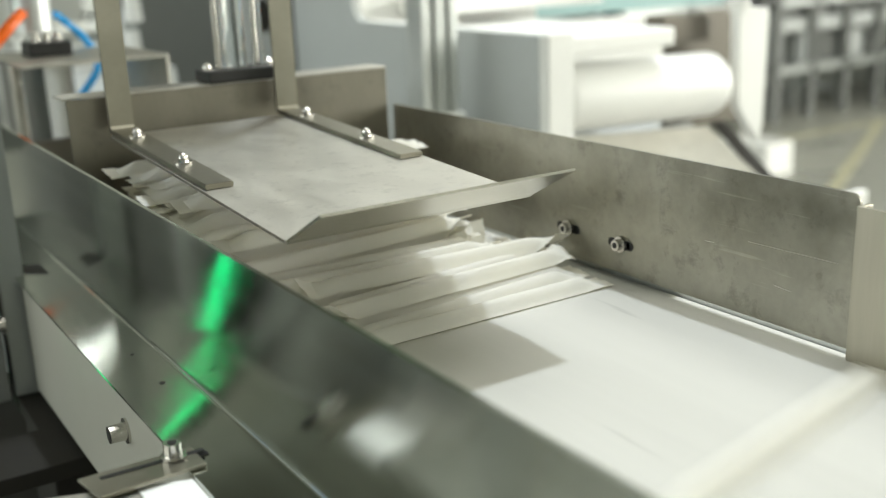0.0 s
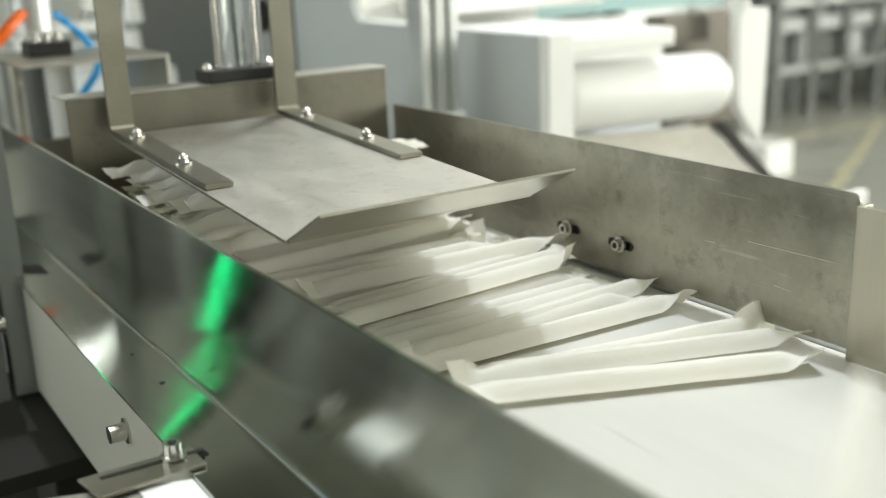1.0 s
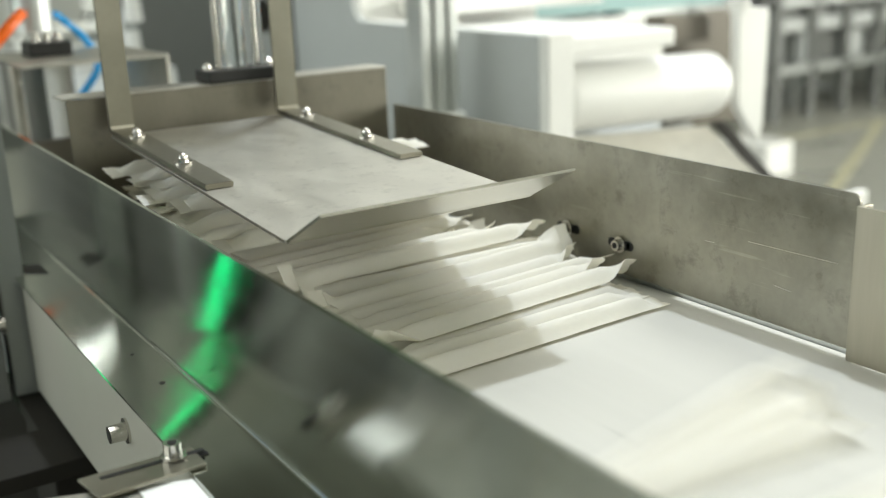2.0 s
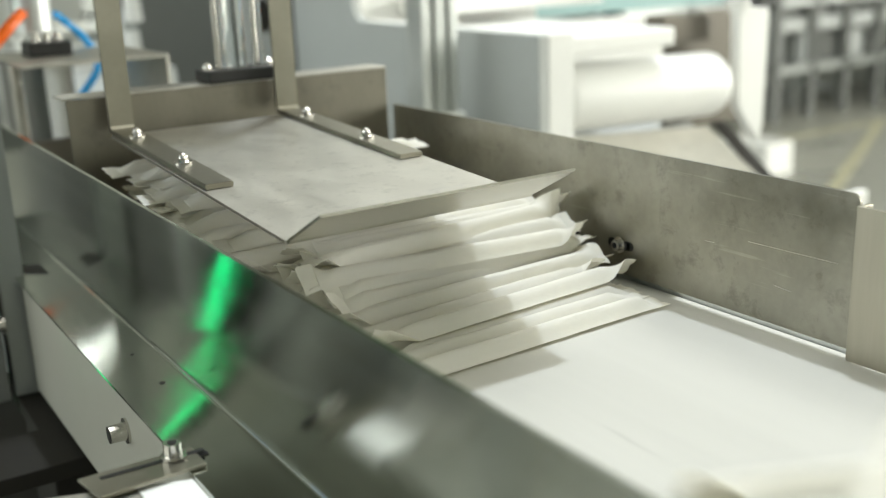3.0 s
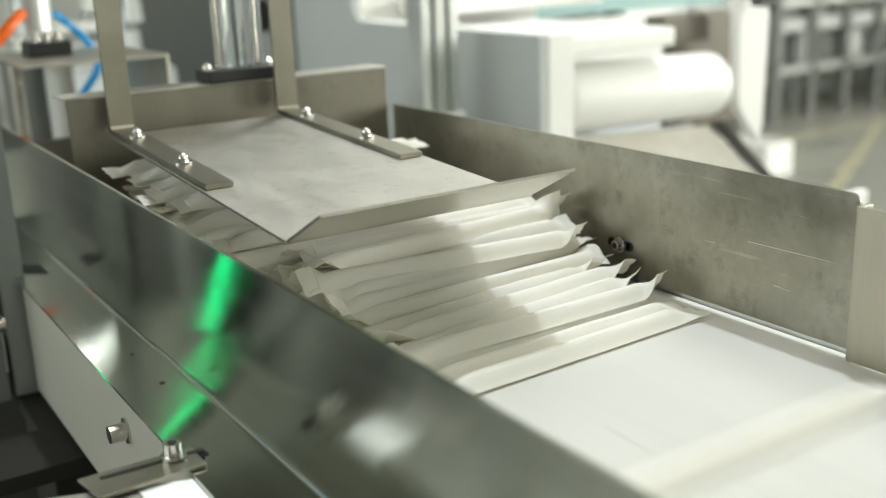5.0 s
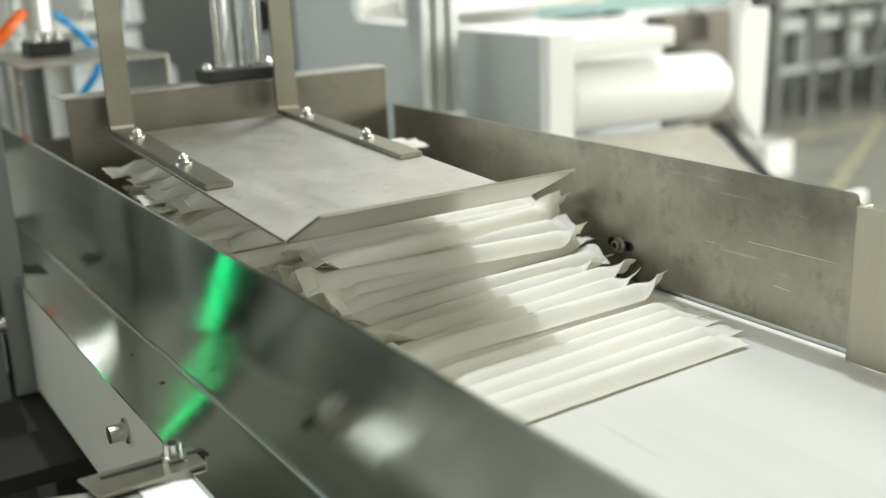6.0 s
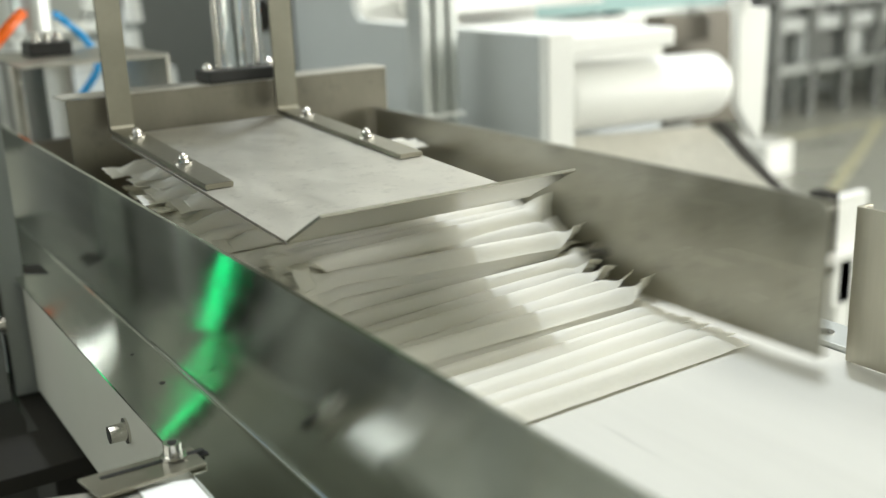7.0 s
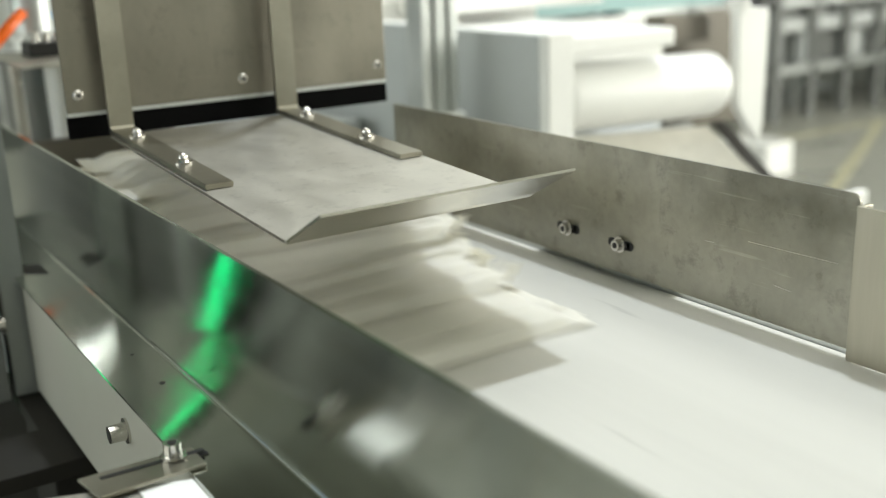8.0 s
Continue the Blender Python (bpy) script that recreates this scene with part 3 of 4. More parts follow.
def roller_machine():
    g = thing("roller_machine", "white roller machine with a large paper-covered roll", "machine")
    part("roll", rounded_roll((0.735, 0.90, -0.004), (1.114, 0.90, -0.012), 0.056), WHITE_PAINT, g, "wide white roll", True)
    part("top_cover", boxed((0.66, 0.84, 0.070), (0.955, 1.30, 0.100), 0.006), WHITE_PAINT, g, "white top cover")
    part("top_beam", boxed((0.700, 1.20, 0.1225), (1.120, 1.30, 0.150), 0.004), WHITE_PAINT, g, "white beam")
    part("rear_cover", boxed((1.000, 1.20, -0.05), (1.320, 1.22, 0.092), 0.003), WHITE_PAINT, g, "white rear cover")
    part("motor_box", boxed((1.000, 0.915, 0.062), (1.120, 0.960, 0.112), 0.006), BRONZE, g, "brown motor box")
    part("bearing_plate", boxed((1.059, 0.962, -0.1006), (1.268, 0.974, 0.111), 0.003), BRONZE, g, "brown steel bearing plate")
    part("side_plate", sheet([(x, 0.855, z) for x, z in ((1.123, 0.121), (1.203, 0.116), (1.200, -0.095), (1.188, -0.122), (1.131, -0.053))], (0, 0.020, 0), 0.002), WHITE_PAINT, g)
    part("side_knob", cyl((1.14, 0.87, 0.110), (1.14, 0.87, 0.135), 0.018, 20), WHITE_PAINT, g)
    part("slope_sheet", sheet([(0.70, 0.86, -0.058), (1.06, 0.86, -0.082), (1.10, 0.66, -0.235), (0.66, 0.66, -0.205)], (0, 0, 0.004)), STEEL_PLATE, g, "dull steel sloping sheet")
    part("strut", sheet([(1.070, 0.855, -0.075), (1.105, 0.855, -0.080), (1.165, 0.70, -0.245), (1.120, 0.70, -0.240)], (0, 0.012, 0.004)), DARK, g, "dark strut")
    part("frame", boxed((0.70, 0.95, -0.90), (1.12, 1.25, -0.09), 0.003), GREY_PAINT, g)
    part("shelf", boxed((0.66, 0.60, -0.275), (1.18, 0.92, -0.260), 0.002), WHITE_PAINT, g)
    for x in (0.70, 1.050, 1.140):
        part("leg", boxed((x - 0.018, 0.62, -0.90), (x + 0.018, 0.655, -0.2755), 0.002), WHITE_PAINT, g)
    part("hanging_plate", boxed((1.105, 0.62, -0.36), (1.185, 0.635, -0.172), 0.002), WHITE_PAINT, g)
    part("hinge", boxed((1.070, 0.615, -0.300), (1.102, 0.65, -0.160), 0.003), DARK, g)
    part("lock_knob", cyl((0.985, 0.60, -0.258), (0.985, 0.63, -0.258), 0.022, 20), BLACK, g)
    part("teal_panel", boxed((1.16, 1.60, 0.070), (1.92, 1.62, 0.46)), TEAL, g, "pale teal panel")
    part("teal_stand", boxed((1.28, 1.621, -0.90), (1.34, 1.66, 0.30)), GREY_PAINT, g)
    return g


roller_machine()


def far_station():
    """The next station along the belt, with its own cylinder and air hoses."""
    g = thing("far_station", "pneumatic cylinder station with orange and blue air hoses over the belt", "pneumatic station")
    part("cross_plate", boxed((-0.086, 0.725, 0.1330), (0.062, 0.905, 0.1365), 0.0008), STEEL_PLATE, g, "thin steel cross plate")
    part("upright_plate", boxed((0.0622, 0.725, 0.00), (0.0660, 0.905, 0.1365), 0.0008), STEEL_PLATE, g)
    foot = part("cylinder_foot", boxed((-0.058, 0.815, 0.1367), (-0.012, 0.860, 0.1520), 0.0015), BLACK, g, "black foot block")
    for x in (-0.046, -0.034, -0.022):
        part("fitting", cyl((x, 0.835, 0.1515), (x, 0.835, 0.1620), 0.0048, 12), CHROME, foot)
    part("cylinder", cyl((-0.043, 0.85, 0.1630), (-0.043, 0.85, 0.45), 0.0215, 28), ALU, g, "grey cylinder body", True)
    part("orange_hose", tube([(-0.150, 0.80, 0.108), (-0.108, 0.80, 0.143), (-0.078, 0.80, 0.172), (-0.060, 0.82, 0.184)], 0.0062), ORANGE, g, "orange air hose", True)
    part("blue_hose", tube([(-0.018, 0.87, 0.180), (0.0115, 0.93, 0.1665), (0.0355, 0.93, 0.139), (0.0440, 0.93, 0.116), (0.0257, 0.93, 0.0846), (0.010, 0.93, 0.070)],
                           0.0046), BLUE, g, "blue air hose", True)
    part("lower_cylinder", cyl((-0.020, 0.87, 0.030), (-0.020, 0.87, 0.1328), 0.0145, 24), WHITE_PAINT, g, "", True)
    part("lower_guide", cyl((-0.066, 0.87, 0.030), (-0.066, 0.87, 0.1328), 0.0075, 20), CHROME, g, "", True)
    part("sill", boxed((-0.112, 0.838, 0.0012), (0.061, 0.852, 0.040), 0.002), BRONZE, g, "brown steel sill")
    part("pressure_cup", cyl((0.262, 1.50, 0.060), (0.262, 1.50, 0.115), 0.016, 20, 0.013), WHITE_PAINT, g, "", True)
    part("pressure_knob", cyl((0.268, 1.50, 0.130), (0.268, 1.50, 0.175), 0.017, 20, 0.014), WHITE_PAINT, g, "", True)
    part("regulator_post", boxed((0.250, 1.505, -0.02), (0.275, 1.52, 0.150)), GREY_PAINT, g)
    part("rear_shield", boxed((-0.20, 1.040, 0.0012), (0.040, 1.046, 0.128), 0.001), MID_GREY, g, "dull grey rear shield")
    for x in (-0.105, -0.062, 0.012):
        part("shield_post", boxed((x - 0.008, 1.022, 0.0012), (x + 0.008, 1.0395, 0.128), 0.001), ALU, g)
    part("station_bed", boxed((-0.15, 1.14, -0.90), (0.52, 2.40, -0.035)), GREY_PAINT, g)
    part("white_bowl", cyl((0.312, 1.50, -0.02), (0.312, 1.50, 0.045), 0.028, 24, 0.022), WHITE_PAINT, g, "", True)
    part("rear_panel", boxed((0.283, 1.60, -0.035), (0.500, 1.63, 0.60)), MID_GREY, g, "grey rear panel")
    return g


far_station()


def machine_line(name, label, at, w, d, h, posts, seed):
    """A machine on an open aluminium frame with shelves and boxes, far off."""
    q = random.Random(seed)
    g = thing(name, label, "machine", at)
    for i in range(posts):
        x = w * i / (posts - 1)
        for y in (0, d):
            part("post", boxed((x - 0.025, y - 0.025, 0), (x + 0.025, y + 0.025, h)), MID_GREY if at[0] > 5 else ALU, g)
    for z in (0.30, 0.72, h - 0.025):
        part("rail", boxed((0.026, -0.025, z), (w - 0.026, 0.025, z + 0.05)), ALU, g)
    part("bed", boxed((0.026, 0.026, 0.56), (w - 0.026, d - 0.026, 0.64)), GREY_PAINT, g)
    for i in range(posts * 2):
        x = 0.05 + (w - 0.35) * i / (posts * 2 - 1)
        z = 0.641 if i % 2 else 0.351
        part("unit", boxed((x, 0.08, z), (x + q.uniform(0.10, 0.22), d * 0.7, z + q.uniform(0.10, 0.26)), 0.006), q.choice((MID_GREY, MID_GREY, GREY_PAINT) if at[0] > 5 else (MID_GREY, GREY_PAINT, GREY_PAINT, ALU) if at[0] < -1 else (DARK, GREY_PAINT, WHITE_PAINT, ALU)), g)
    part("shelf", boxed((0.026, 0.026, 0.33), (w - 0.026, d - 0.026, 0.35)), MID_GREY if at[0] < -1 or at[0] > 5 else DARK, g)
    for k in range(3):
        x = q.uniform(0.2, w - 0.2)
        part("drum", cyl((x, d * 0.3, h * 0.72), (x, d * 0.9, h * 0.72), q.uniform(0.05, 0.09), 20), q.choice((WHITE_PAINT, BRASS, DARK)), g, "", True)
    return g


machine_line("packing_machine", "open aluminium-framed packing machine on the hall floor", (4.05, 4.25, -0.9), 2.6, 0.7, 1.55, 6, 3)
machine_line("packing_machine", "narrow aluminium-framed machine beside a yellow floor line", (5.02, 3.93, -0.9), 1.75, 0.26, 2.2, 6, 21)
machine_line("packing_machine", "open aluminium-framed machine standing further down the hall", (2.6, 5.6, -0.9), 3.6, 0.8, 1.9, 7, 5)
machine_line("packing_machine", "dark aluminium-framed machine along the hall wall", (-2.3, 1.7, -0.9), 1.7, 0.7, 1.7, 4, 12)
machine_line("packing_machine", "long aluminium-framed machine near the far hall wall", (0.4, 6.6, -0.9), 2.0, 0.8, 1.8, 4, 8)


# out of view; added so that the polished guard reflects a dark band
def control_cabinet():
    g = thing("control_cabinet", "unseen grey painted cabinet with a closed door, added to darken the guard's reflection", "control cabinet", (-1.00, 2.15, -0.9))
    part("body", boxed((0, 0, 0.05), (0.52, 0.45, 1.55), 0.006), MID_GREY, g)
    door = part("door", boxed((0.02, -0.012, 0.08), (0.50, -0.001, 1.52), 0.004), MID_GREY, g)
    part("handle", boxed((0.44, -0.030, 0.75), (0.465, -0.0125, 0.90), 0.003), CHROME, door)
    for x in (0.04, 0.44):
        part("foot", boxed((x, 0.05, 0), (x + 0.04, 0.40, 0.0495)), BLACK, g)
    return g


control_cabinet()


def white_carton():
    g = thing("white_carton", "plain white carton lying on the hall floor", "carton", (3.72, 2.90, -0.9))
    part("body", boxed((0, 0, 0), (0.20, 0.30, 0.16), 0.004), WHITE_PAINT, g)
    part("tape", boxed((0.085, -0.001, 0.1603), (0.115, 0.301, 0.1612)), CREAM, g)
    return g


white_carton()


def overhead_bridge():
    """Carries the gate's cylinder and the hold-down bars, above the view; the unseen plate is added to shade the belt
    beyond the gate.
    """
    g = thing("overhead_bridge", "unseen steel bridge plate added to shade the belt, carrying the cylinders", "machine bridge")
    part("bridge_plate", boxed((-0.69, 0.560, 0.640), (0.30, 1.30, 0.655), 0.001), STEEL, g)
    part("gate_cylinder", boxed((0.000, 0.455, 0.5450), (0.078, 0.490, 0.655), 0.002), ALU, g)
    part("cylinder_bracket", boxed((0.000, 0.4905, 0.620), (0.078, 0.5595, 0.655), 0.002), ALU, g)
    for x, y in ((-0.66, 1.26), (-0.66, 0.62)):
        part("bridge_post", boxed((x - 0.018, y - 0.018, -0.90), (x + 0.018, y + 0.018, 0.6395)), ALU, g)
    return g


overhead_bridge()


# ---------- beige ribbed section that runs with the belt ---
BAND = surface("beige_belt_band", (0.47, 0.455, 0.372), 0.6, 0.0, 0.06, 90, (1, 0.06, 1), 0.08, 300, 0.08, island=0.05)
BAND_RIB = surface("beige_rib", (0.56, 0.55, 0.47), 0.6, 0.0, 0.08, 60, (1, 0.1, 1), 0.08, 300, 0.08)


def belt_joint():
    """Darker beige ribbed section on the belt, 0.11 m long; its space has its middle on the belt's face."""
    g = thing("belt_joint", "ribbed beige section on the white conveyor belt", "belt joint")
    part("joint_sheet", boxed((-0.1110, -0.055, 0.0001), (0.1885, 0.055, 0.0004)), BAND, g)
    rj = random.Random(4)
    for i in range(38):
        x = -0.106 + i * 0.0076 + rj.uniform(-0.0015, 0.0015)
        a, b = -0.054 + rj.uniform(0, 0.012), 0.054 - rj.uniform(0, 0.012)
        part("rib", boxed((x, a, 0.0004), (x + rj.uniform(0.0012, 0.0030), b, 0.0005)), BAND_RIB, g)
    return g


band = belt_joint()
BAND_SPEED = 0.76


def band_pose(t):
    return pose(0, -0.019 + BAND_SPEED * (t - 7.4), 0)


# ---------- paper-wrapped straws ----------
LENGTH = 0.216


FIN = 0.010


def end_shape(side, rnd, wild):
    """How one end of a wrapper lies: turn about the straw, lift, slant of the cut, waviness."""
    r = math.sin(rnd * 12.9 + side * 4.7) * 43.7
    turn = wild * (0.25 + 1.05 * (r - math.floor(r))) * (1 if math.sin(rnd * 7.7 + side) > 0 else -1)
    lift = 0.0068 * abs(math.sin(turn)) + wild * 0.005 * noise.noise(Vector((rnd * 2.3, side * 5, 1)))
    return turn, lift, 0.006 * noise.noise(Vector((rnd * 4.1, side * 3, 2))), rnd * 5 + side


def straw_section(x, rnd, wild):
    """Width, height, turn and lift of the wrapper at x: round over the straw, pressed flat at the ends."""
    half = LENGTH / 2 - FIN
    reach = 0.015 + 0.004 * math.sin(rnd * 3 + (2 if x > 0 else 0))
    e = max(0.0, min(1.0, (half - abs(x)) / reach))
    turn, lift, _, _ = end_shape(1 if x > 0 else -1, rnd, wild)
    w = 0.0194 + (0.0174 - 0.0194) * e + 0.0004 * noise.noise(Vector((x * 30, rnd * 3, 0)))
    h = 0.0006 + (0.0098 - 0.0006) * e + 0.0005 * e * noise.noise(Vector((x * 22, rnd * 5, 4)))
    return w, h, turn * (1 - e) + 0.05 * e * noise.noise(Vector((x * 9, rnd, 9))), lift * (1 - e)


def straw_ring(x, rnd, wild):
    """One section of the wrapper: a round back over the straw, two flat side margins, flat below."""
    w, h, turn, lift = straw_section(x, rnd, wild)
    pts = []
    for u in (-1.0, -0.84, -0.72, -0.60, -0.44, -0.22, 0.0, 0.22, 0.44, 0.60, 0.72, 0.84, 1.0):
        k = 1 - 0.9 * u * u if abs(u) < 0.35 else max(0.0, 0.89 * (0.94 - abs(u)) / 0.59)
        pts.append((u, -0.10 * h + 0.90 * h * k + 0.0002))
    for u in (0.80, 0.45, 0.0, -0.45, -0.80):
        pts.append((u, -0.20 * h * (1 - 0.5 * u * u) - 0.0002))
    out = []
    for u, z in pts:
        y = u * w / 2
        z += 0.00035 * noise.noise(Vector((x * 60 + rnd * 7, y * 160, rnd)))
        out.append((x, y * math.cos(turn) - z * math.sin(turn), y * math.sin(turn) + z * math.cos(turn) + lift))
    return out


def straw_body(rnd, wild):
    bm = bmesh.new()
    half = LENGTH / 2 - FIN
    ends = (0.0, 0.0045, 0.009, 0.0135, 0.019, 0.034)
    xs = [-half + d for d in ends] + [-half + 0.034 + (2 * half - 0.068) * i / 8 for i in range(1, 8)] + [half - d for d in ends[::-1]]
    rows = [[bm.verts.new(p) for p in straw_ring(x, rnd, wild)] for x in xs]
    n = len(rows[0])
    for a, b in zip(rows, rows[1:]):
        for i in range(n):
            bm.faces.new((a[i], b[i], b[(i + 1) % n], a[(i + 1) % n]))
    bm.faces.new(rows[0])
    bm.faces.new(rows[-1][::-1])
    bmesh.ops.recalc_face_normals(bm, faces=bm.faces)
    return bm


def straw_fin(side, rnd, wild):
    """Flat pressed end of the wrapper, stiff, with a slanting cut."""
    bm = bmesh.new()
    half = LENGTH / 2 - FIN - 0.0005
    turn, lift, slant, wave = end_shape(side, rnd, wild)
    rows = []
    for i in range(4):
        u = i / 3
        row = []
        for v in range(6):
            q = v / 2.5 - 1
            y = q * (0.0096 + 0.0004 * u)
            z = 0.0007 * math.sin(q * 5 + wave) * u + wild * 0.003 * u * u * math.sin(wave * 2)
            row.append((side * (half + FIN * u + slant * q * u), y * math.cos(turn) - z * math.sin(turn), y * math.sin(turn) + z * math.cos(turn) + lift))
        rows.append(row)
    top = [[bm.verts.new((x, y, z + 0.00022)) for x, y, z in r] for r in rows]
    low = [[bm.verts.new((x, y, z - 0.00022)) for x, y, z in r] for r in rows]
    for i in range(3):
        for v in range(5):
            bm.faces.new((top[i][v], top[i + 1][v], top[i + 1][v + 1], top[i][v + 1]))
            bm.faces.new((low[i][v], low[i][v + 1], low[i + 1][v + 1], low[i + 1][v]))
    rim = [(0, v) for v in range(5)] + [(i, 5) for i in range(3)] + [(3, v) for v in range(5, 0, -1)] + [(i, 0) for i in range(3, 0, -1)]
    for (a, b), (c, e) in zip(rim, rim[1:] + rim[:1]):
        bm.faces.new((top[a][b], top[c][e], low[c][e], low[a][b]))
    bmesh.ops.recalc_face_normals(bm, faces=bm.faces)
    return bm


STRAW_LABEL = "drinking straw sealed in a creased white paper wrapper"


def straw_kind(rnd, wild):
    ob = part("wrapped_straw", straw_body(rnd, wild), PAPER, None, "", True)
    tagged(ob, STRAW_LABEL, "wrapped straw", "paper-wrapped straws on the belt")
    for side in (-1, 1):
        part("end_fin", straw_fin(side, rnd, wild), THIN_PAPER, ob, "flat crimped paper end", True)
    return ob


# smooth ones for the belt, ruffled ones for the heap
FLAT_KINDS, RUFFLED_KINDS = 4, 12
KINDS = [straw_kind(1.0 + 1.7 * k, 0.12 if k < FLAT_KINDS else 1.0) for k in range(FLAT_KINDS + RUFFLED_KINDS)]
used = [False] * len(KINDS)
rng = random.Random(11)


def next_straw(flat):
    k = rng.randrange(FLAT_KINDS) if flat else FLAT_KINDS + rng.randrange(RUFFLED_KINDS)
    if not used[k]:
        used[k] = True
        return KINDS[k]
    return copy_thing(KINDS[k], Matrix.Identity(4))


# the heap: rows one above the other, each with its first straw's y; z of the row's centre
ROWS = ((0.0024, 0.004), (0.0110, 0.046), (0.0192, 0.143), (0.0274, 0.153), (0.0356, 0.161), (0.0438, 0.172), (0.0520, 0.240),
        (0.0602, 0.270), (0.0680, 0.300), (0.0735, 0.335))
PITCH = 0.0152
BELT_SPEED = 0.76


def arrival(y, r):
    """The time at which the heap reaches a place; below 0: it lies there from the start."""
    if r == 0:
        table = ((0.004, 5.75), (0.025, 5.4), (0.040, 5.0), (0.055, 4.2), (0.070, 3.65), (0.085, 1.35), (0.100, 0.62), (0.115, 0.46), (0.130, 0.13), (0.15, -1))
    elif r == 1:
        table = ((0.046, 5.6), (0.070, 5.1), (0.085, 4.1), (0.100, 3.4), (0.115, 1.72), (0.130, 1.62), (0.145, 1.32), (0.165, 0.35), (0.18, -1))
    elif r == 2:
        table = ((0.148, 2.45), (0.165, 2.40), (0.175, 1.33), (0.195, 1.30), (0.21, -1))
    elif r == 3:
        table = ((0.158, 2.60), (0.20, 2.45), (0.215, 1.34), (0.245, 1.31), (0.26, -1))
    elif r == 4:
        table = ((0.160, 2.66), (0.26, 2.35), (0.27, -1))
    elif r == 5:
        table = ((0.170, 2.74), (0.29, 2.42), (0.30, -1))
    else:
        return -1.0
    for (a, ta), (b, tb) in zip(table, table[1:]):
        if y <= b:
            return ta + (tb - ta) * max(0.0, (y - a) / (b - a))
    return -1.0


def straw_pose(x, y, z, roll, pitch, yaw):
    return pose(x, y, z, roll, pitch, yaw)


GUARD = ((0.0, 0.0), (6.85, 0.0), (6.93, -0.003), (7.0, -0.024), (7.1, -0.069), (7.2, -0.0712), (7.3, -0.024), (7.36, -0.010), (7.4, -0.022),
         (7.5, -0.069), (7.6, -0.006), (7.7, -0.003), (7.8, 0.0), (8.0, 0.0))


def guard_at(t):
    for (a, va), (b, vb) in zip(GUARD, GUARD[1:]):
        if t <= b:
            return va + (vb - va) * (t - a) / (b - a)
    return 0.0


def late_shift(y, z, t):
    """Along the belt after the push: the heap closes up, then runs off under the raised gate."""
    if t <= 7.1:
        return 0.0
    close = 0.040 * min(1.0, (t - 7.1) / 0.55) * max(0.0, 1 - y / 0.45)
    if t > 7.86:
        close += 0.048 * ((t - 7.86) / 0.14) ** 1.5
    return close


PUSH_TIMES = (6.8, 6.95, 7.0, 7.05, 7.1, 7.2, 7.4, 7.65, 7.86, 7.93, 8.0)
straw_plan = []


def heap():
    for r, (z0, y0) in enumerate(ROWS):
        n = int((0.436 - y0) / PITCH)
        for i in range(n):
            y = y0 + PITCH * (i + 0.5 * (r % 2)) + rng.uniform(-0.0025, 0.0025)
            if r == 1 and y < 0.13 and rng.random() < 0.35:
                continue
            x = (0.061 if r == 0 or y < 0.215 else 0.022) + rng.gauss(0, 0.007 if y < 0.215 else 0.012)
            x = max(x, 0.004)
            z = z0 + (rng.uniform(-0.0012, 0.0016) if r else rng.uniform(-0.0002, 0.0006))
            roll, pitch, yaw = rng.uniform(-7, 7) + (14 if i == 0 else 5 if i == 1 else 0), rng.gauss(0, 0.9), rng.gauss(3 if r > 1 else 2, 3.2 if r > 1 else 2.2)
            if r == 0:
                roll, pitch = rng.uniform(-3, 3), 0
            straw_plan.append((next_straw(r == 0 or r > 5), x, min(y, 0.440), z, roll, pitch, yaw, arrival(y, r), rng.random()))


heap()

# straws that tumble or lie askew on the belt before they join the heap: time of joining, then (t, x, y, turn)
LOOSE = (
    (0.62, ((0.40, 0.040, -0.080, 72), (0.50, 0.047, 0.003, 66))),
    (1.32, ((0.80, 0.090, -0.040, -38), (0.90, 0.078, 0.025, -31), (1.00, 0.086, 0.020, -20), (1.20, 0.083, 0.033, -11))),
    (1.34, ((0.90, 0.091, -0.040, 22), (1.00, 0.060, -0.005, -24), (1.10, 0.072, -0.006, -19), (1.20, 0.071, 0.002, -8))),
    (1.31, ((0.80, 0.105, -0.050, 30), (0.90, 0.108, 0.044, 23), (1.00, 0.083, 0.030, -11), (1.20, 0.084, 0.049, 2))),
    (1.36, ((1.00, 0.060, -0.140, 30), (1.10, 0.070, -0.076, 12), (1.20, 0.063, -0.016, -11))),
    (1.30, ((0.78, 0.080, 0.040, 12), (0.88, 0.081, 0.101, 4), (1.20, 0.081, 0.103, 3))),
    (1.33, ((0.78, 0.070, 0.010, 8), (0.88, 0.073, 0.076, -3), (1.20, 0.074, 0.080, -3))),
    (1.62, ((1.40, 0.090, -0.090, -36), (1.50, 0.082, -0.023, -33))),
    (1.70, ((1.40, 0.070, -0.060, 70), (1.50, 0.085, 0.003, 42))),
    (1.76, ((1.40, 0.110, -0.070, 60), (1.50, 0.110, -0.006, 38))),
    (3.64, ((3.20, 0.090, -0.020, -26), (3.40, 0.086, 0.022, -10), (3.50, 0.080, 0.044, -4))),
    (4.16, ((3.90, 0.080, -0.070, -30), (4.00, 0.074, -0.015, -26))),
    (3.40, ((3.00, 0.070, -0.150, 24), (3.20, 0.085, -0.030, -30))),
)
loose_of = {}
for join, path in LOOSE:
    free = [k for k, p in enumerate(straw_plan) if p[7] > 0 and k not in loose_of and p[3] < 0.036]
    k = min(free, key=lambda k: abs(straw_plan[k][7] - join))
    loose_of[k] = (join, path)


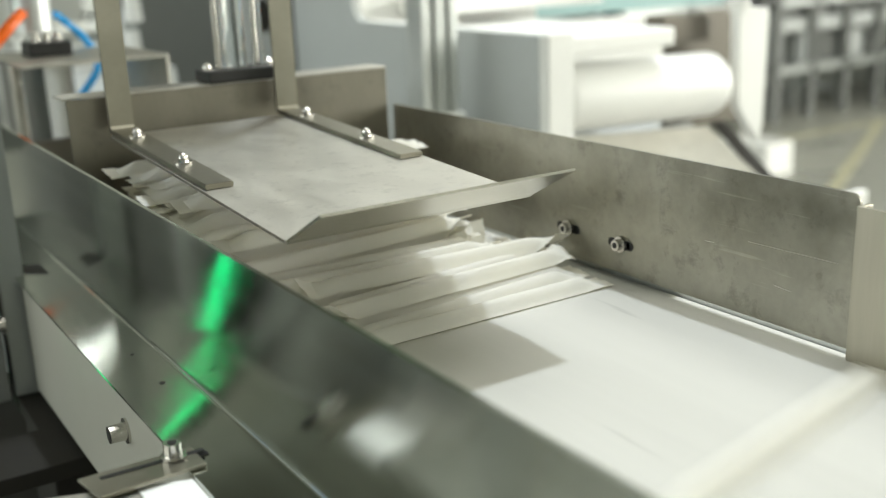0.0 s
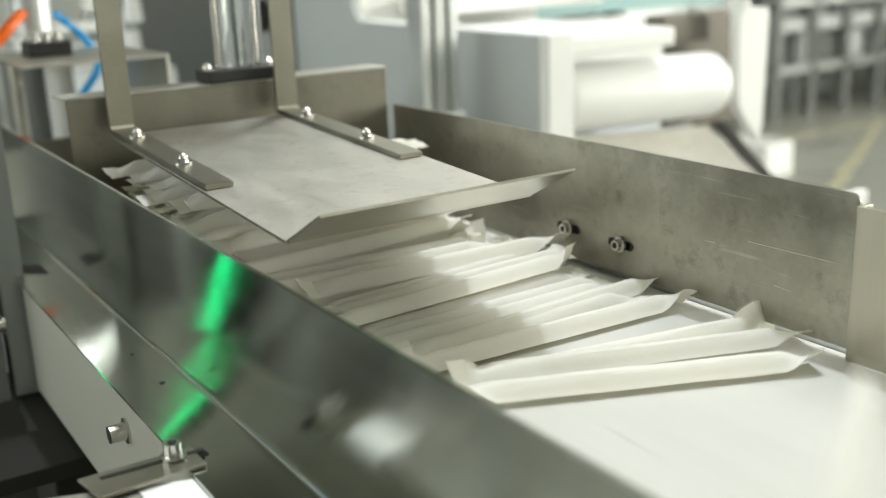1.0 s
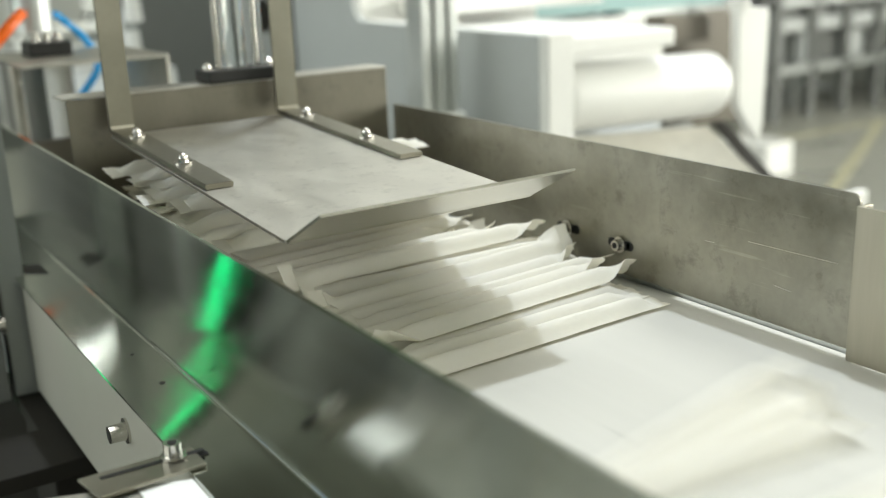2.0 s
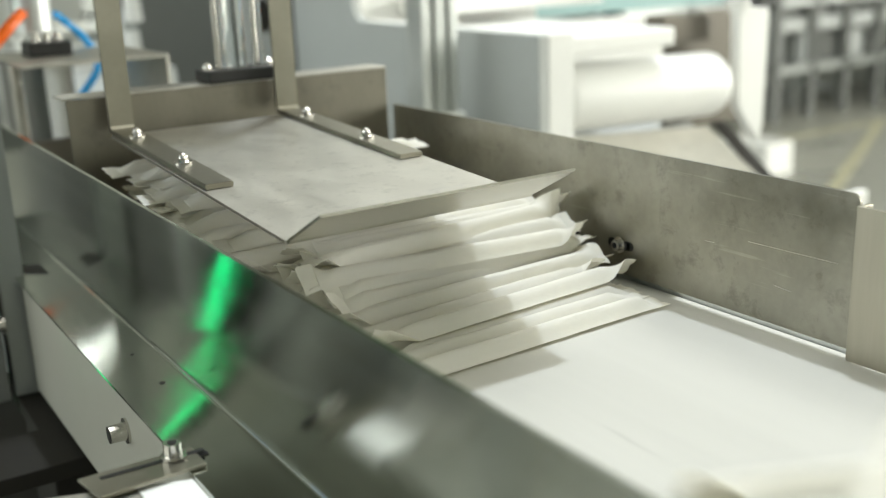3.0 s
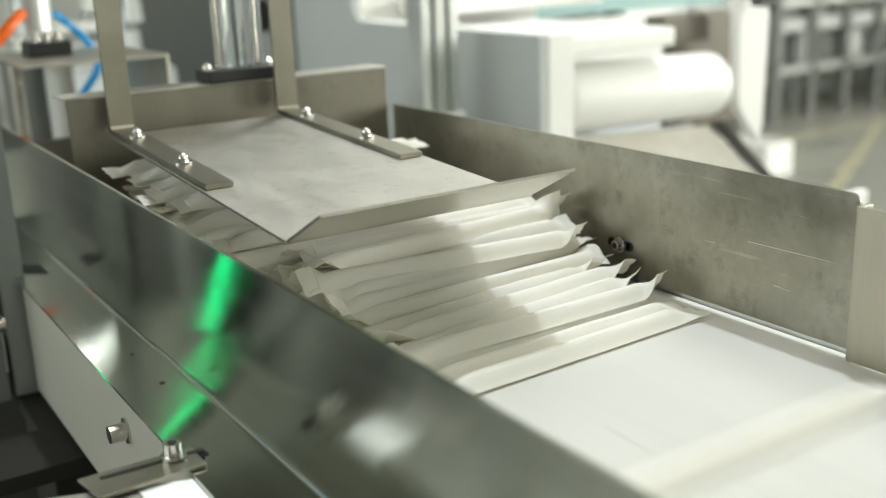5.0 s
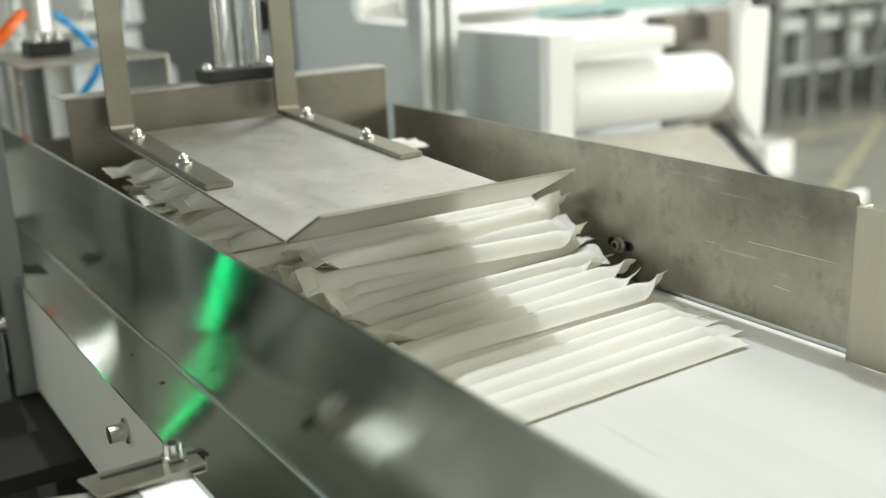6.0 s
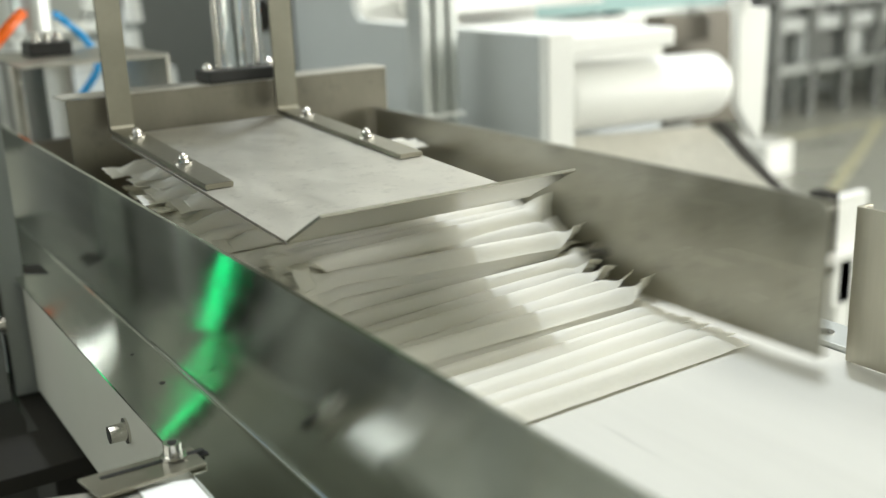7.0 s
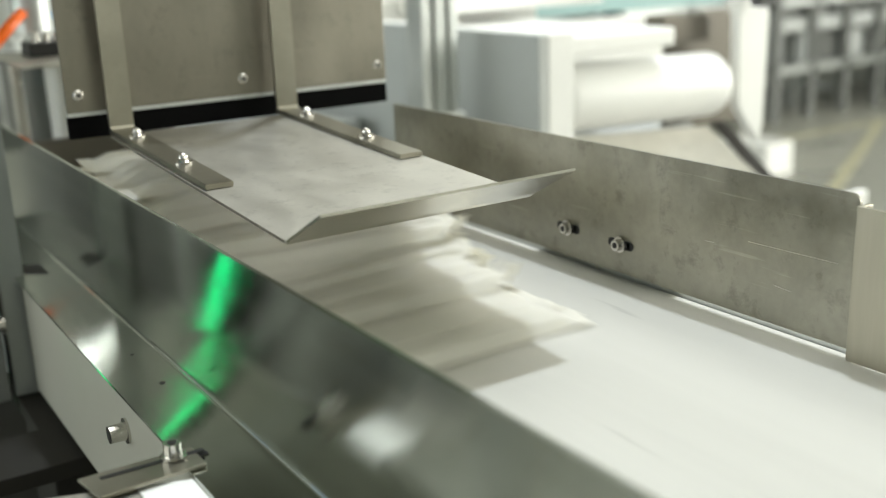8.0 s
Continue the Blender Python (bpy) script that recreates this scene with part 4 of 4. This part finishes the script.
def straw_rows(x, y, z, roll, pitch, yaw, ta, q, loose=None):
    rows = []
    if loose:
        join, path = loose
        t0, x0, y0, a0 = path[0]
        for dt in (t0, 0.25):
            if dt <= t0:
                rows.append((t0 - dt, straw_pose(x0, y0 - BELT_SPEED * dt, 0.0026, 0, 0, a0)))
        rows += [(t, straw_pose(px, py, 0.0030 + 0.003 * q, 0, 0, a)) for t, px, py, a in path]
        rows.append((join, straw_pose(x, y, z + 0.001, roll, pitch, yaw)))
        settle = join + 0.25
    elif ta > 0:
        lane = x + (q - 0.5) * 0.03
        for dt in (ta, 0.6, 0.35, 0.2):
            if dt <= ta and (not rows or ta - dt > rows[-1][0] + 0.02):
                rows.append((ta - dt, straw_pose(lane, y - 0.02 - BELT_SPEED * dt, 0.0026, 0, 0, yaw + (q - 0.5) * 20)))
        rows.append((max(ta - 0.08, rows[-1][0] + 0.03), straw_pose((x + lane) / 2, y - 0.065, 0.0026 + 0.6 * (z - 0.0026), roll * 0.5, 0, yaw + (q - 0.5) * 10)))
        rows.append((max(ta, rows[-1][0] + 0.04), straw_pose(x, y, z + 0.001, roll, pitch, yaw)))
        settle = rows[-1][0] + 0.25
    else:
        rows.append((0.0, straw_pose(x, y + 0.002, z - 0.001, roll + 3 * (q - 0.5), pitch, yaw)))
        settle = 2.9
    if 2.2 < ta < 2.8 and z > 0.015:
        # the upper clump still shakes after it has come to lie on the heap
        for k in range(6):
            swing = (1 if k % 2 else -1) * (0.5 + q) * (0.0045 - 0.0006 * k)
            t = 2.85 + 0.1 * k
            if t > rows[-1][0] + 0.04:
                rows.append((t, straw_pose(x + 0.5 * swing, y + swing, z + 0.35 * abs(swing), roll, pitch, yaw + 60 * swing)))
        settle = 3.5
    if settle < 6.5:
        rows.append((settle, straw_pose(x, y, z, roll, pitch, yaw)))
    start = x
    xx = x
    for t in PUSH_TIMES:
        if t < rows[-1][0] + 0.02:
            continue
        reach = XR + guard_at(t) - LENGTH / 2 - 0.001 + (q - 0.5) * 0.006
        xx = min(xx, reach)
        moved = (start - xx) / 0.06
        rows.append((t, straw_pose(xx, y + late_shift(y, z, t), z, roll, pitch, yaw * (1 - 0.6 * min(1, moved)))))
    return rows


# ---------- what moves ----------
def motions():
    walk(sliding_guard, [(t, pose(XR + dx, 0, 0)) for t, dx in GUARD])
    walk(lifting_gate, [(t, pose(0, GATE_Y, 0.0012 + dz)) for t, dz in
                        ((0.0, 0.0), (7.70, 0.0), (7.76, 0.010), (7.80, 0.030), (7.90, 0.092), (7.95, 0.0985), (8.0, 0.0985))])
    walk(band, [(t, band_pose(t)) for t in (0.0, 2.0, 4.0, 6.0, 8.0)])
    for k, (ob, *plan) in enumerate(straw_plan):
        walk(ob, straw_rows(*plan, loose_of.get(k)))


motions()
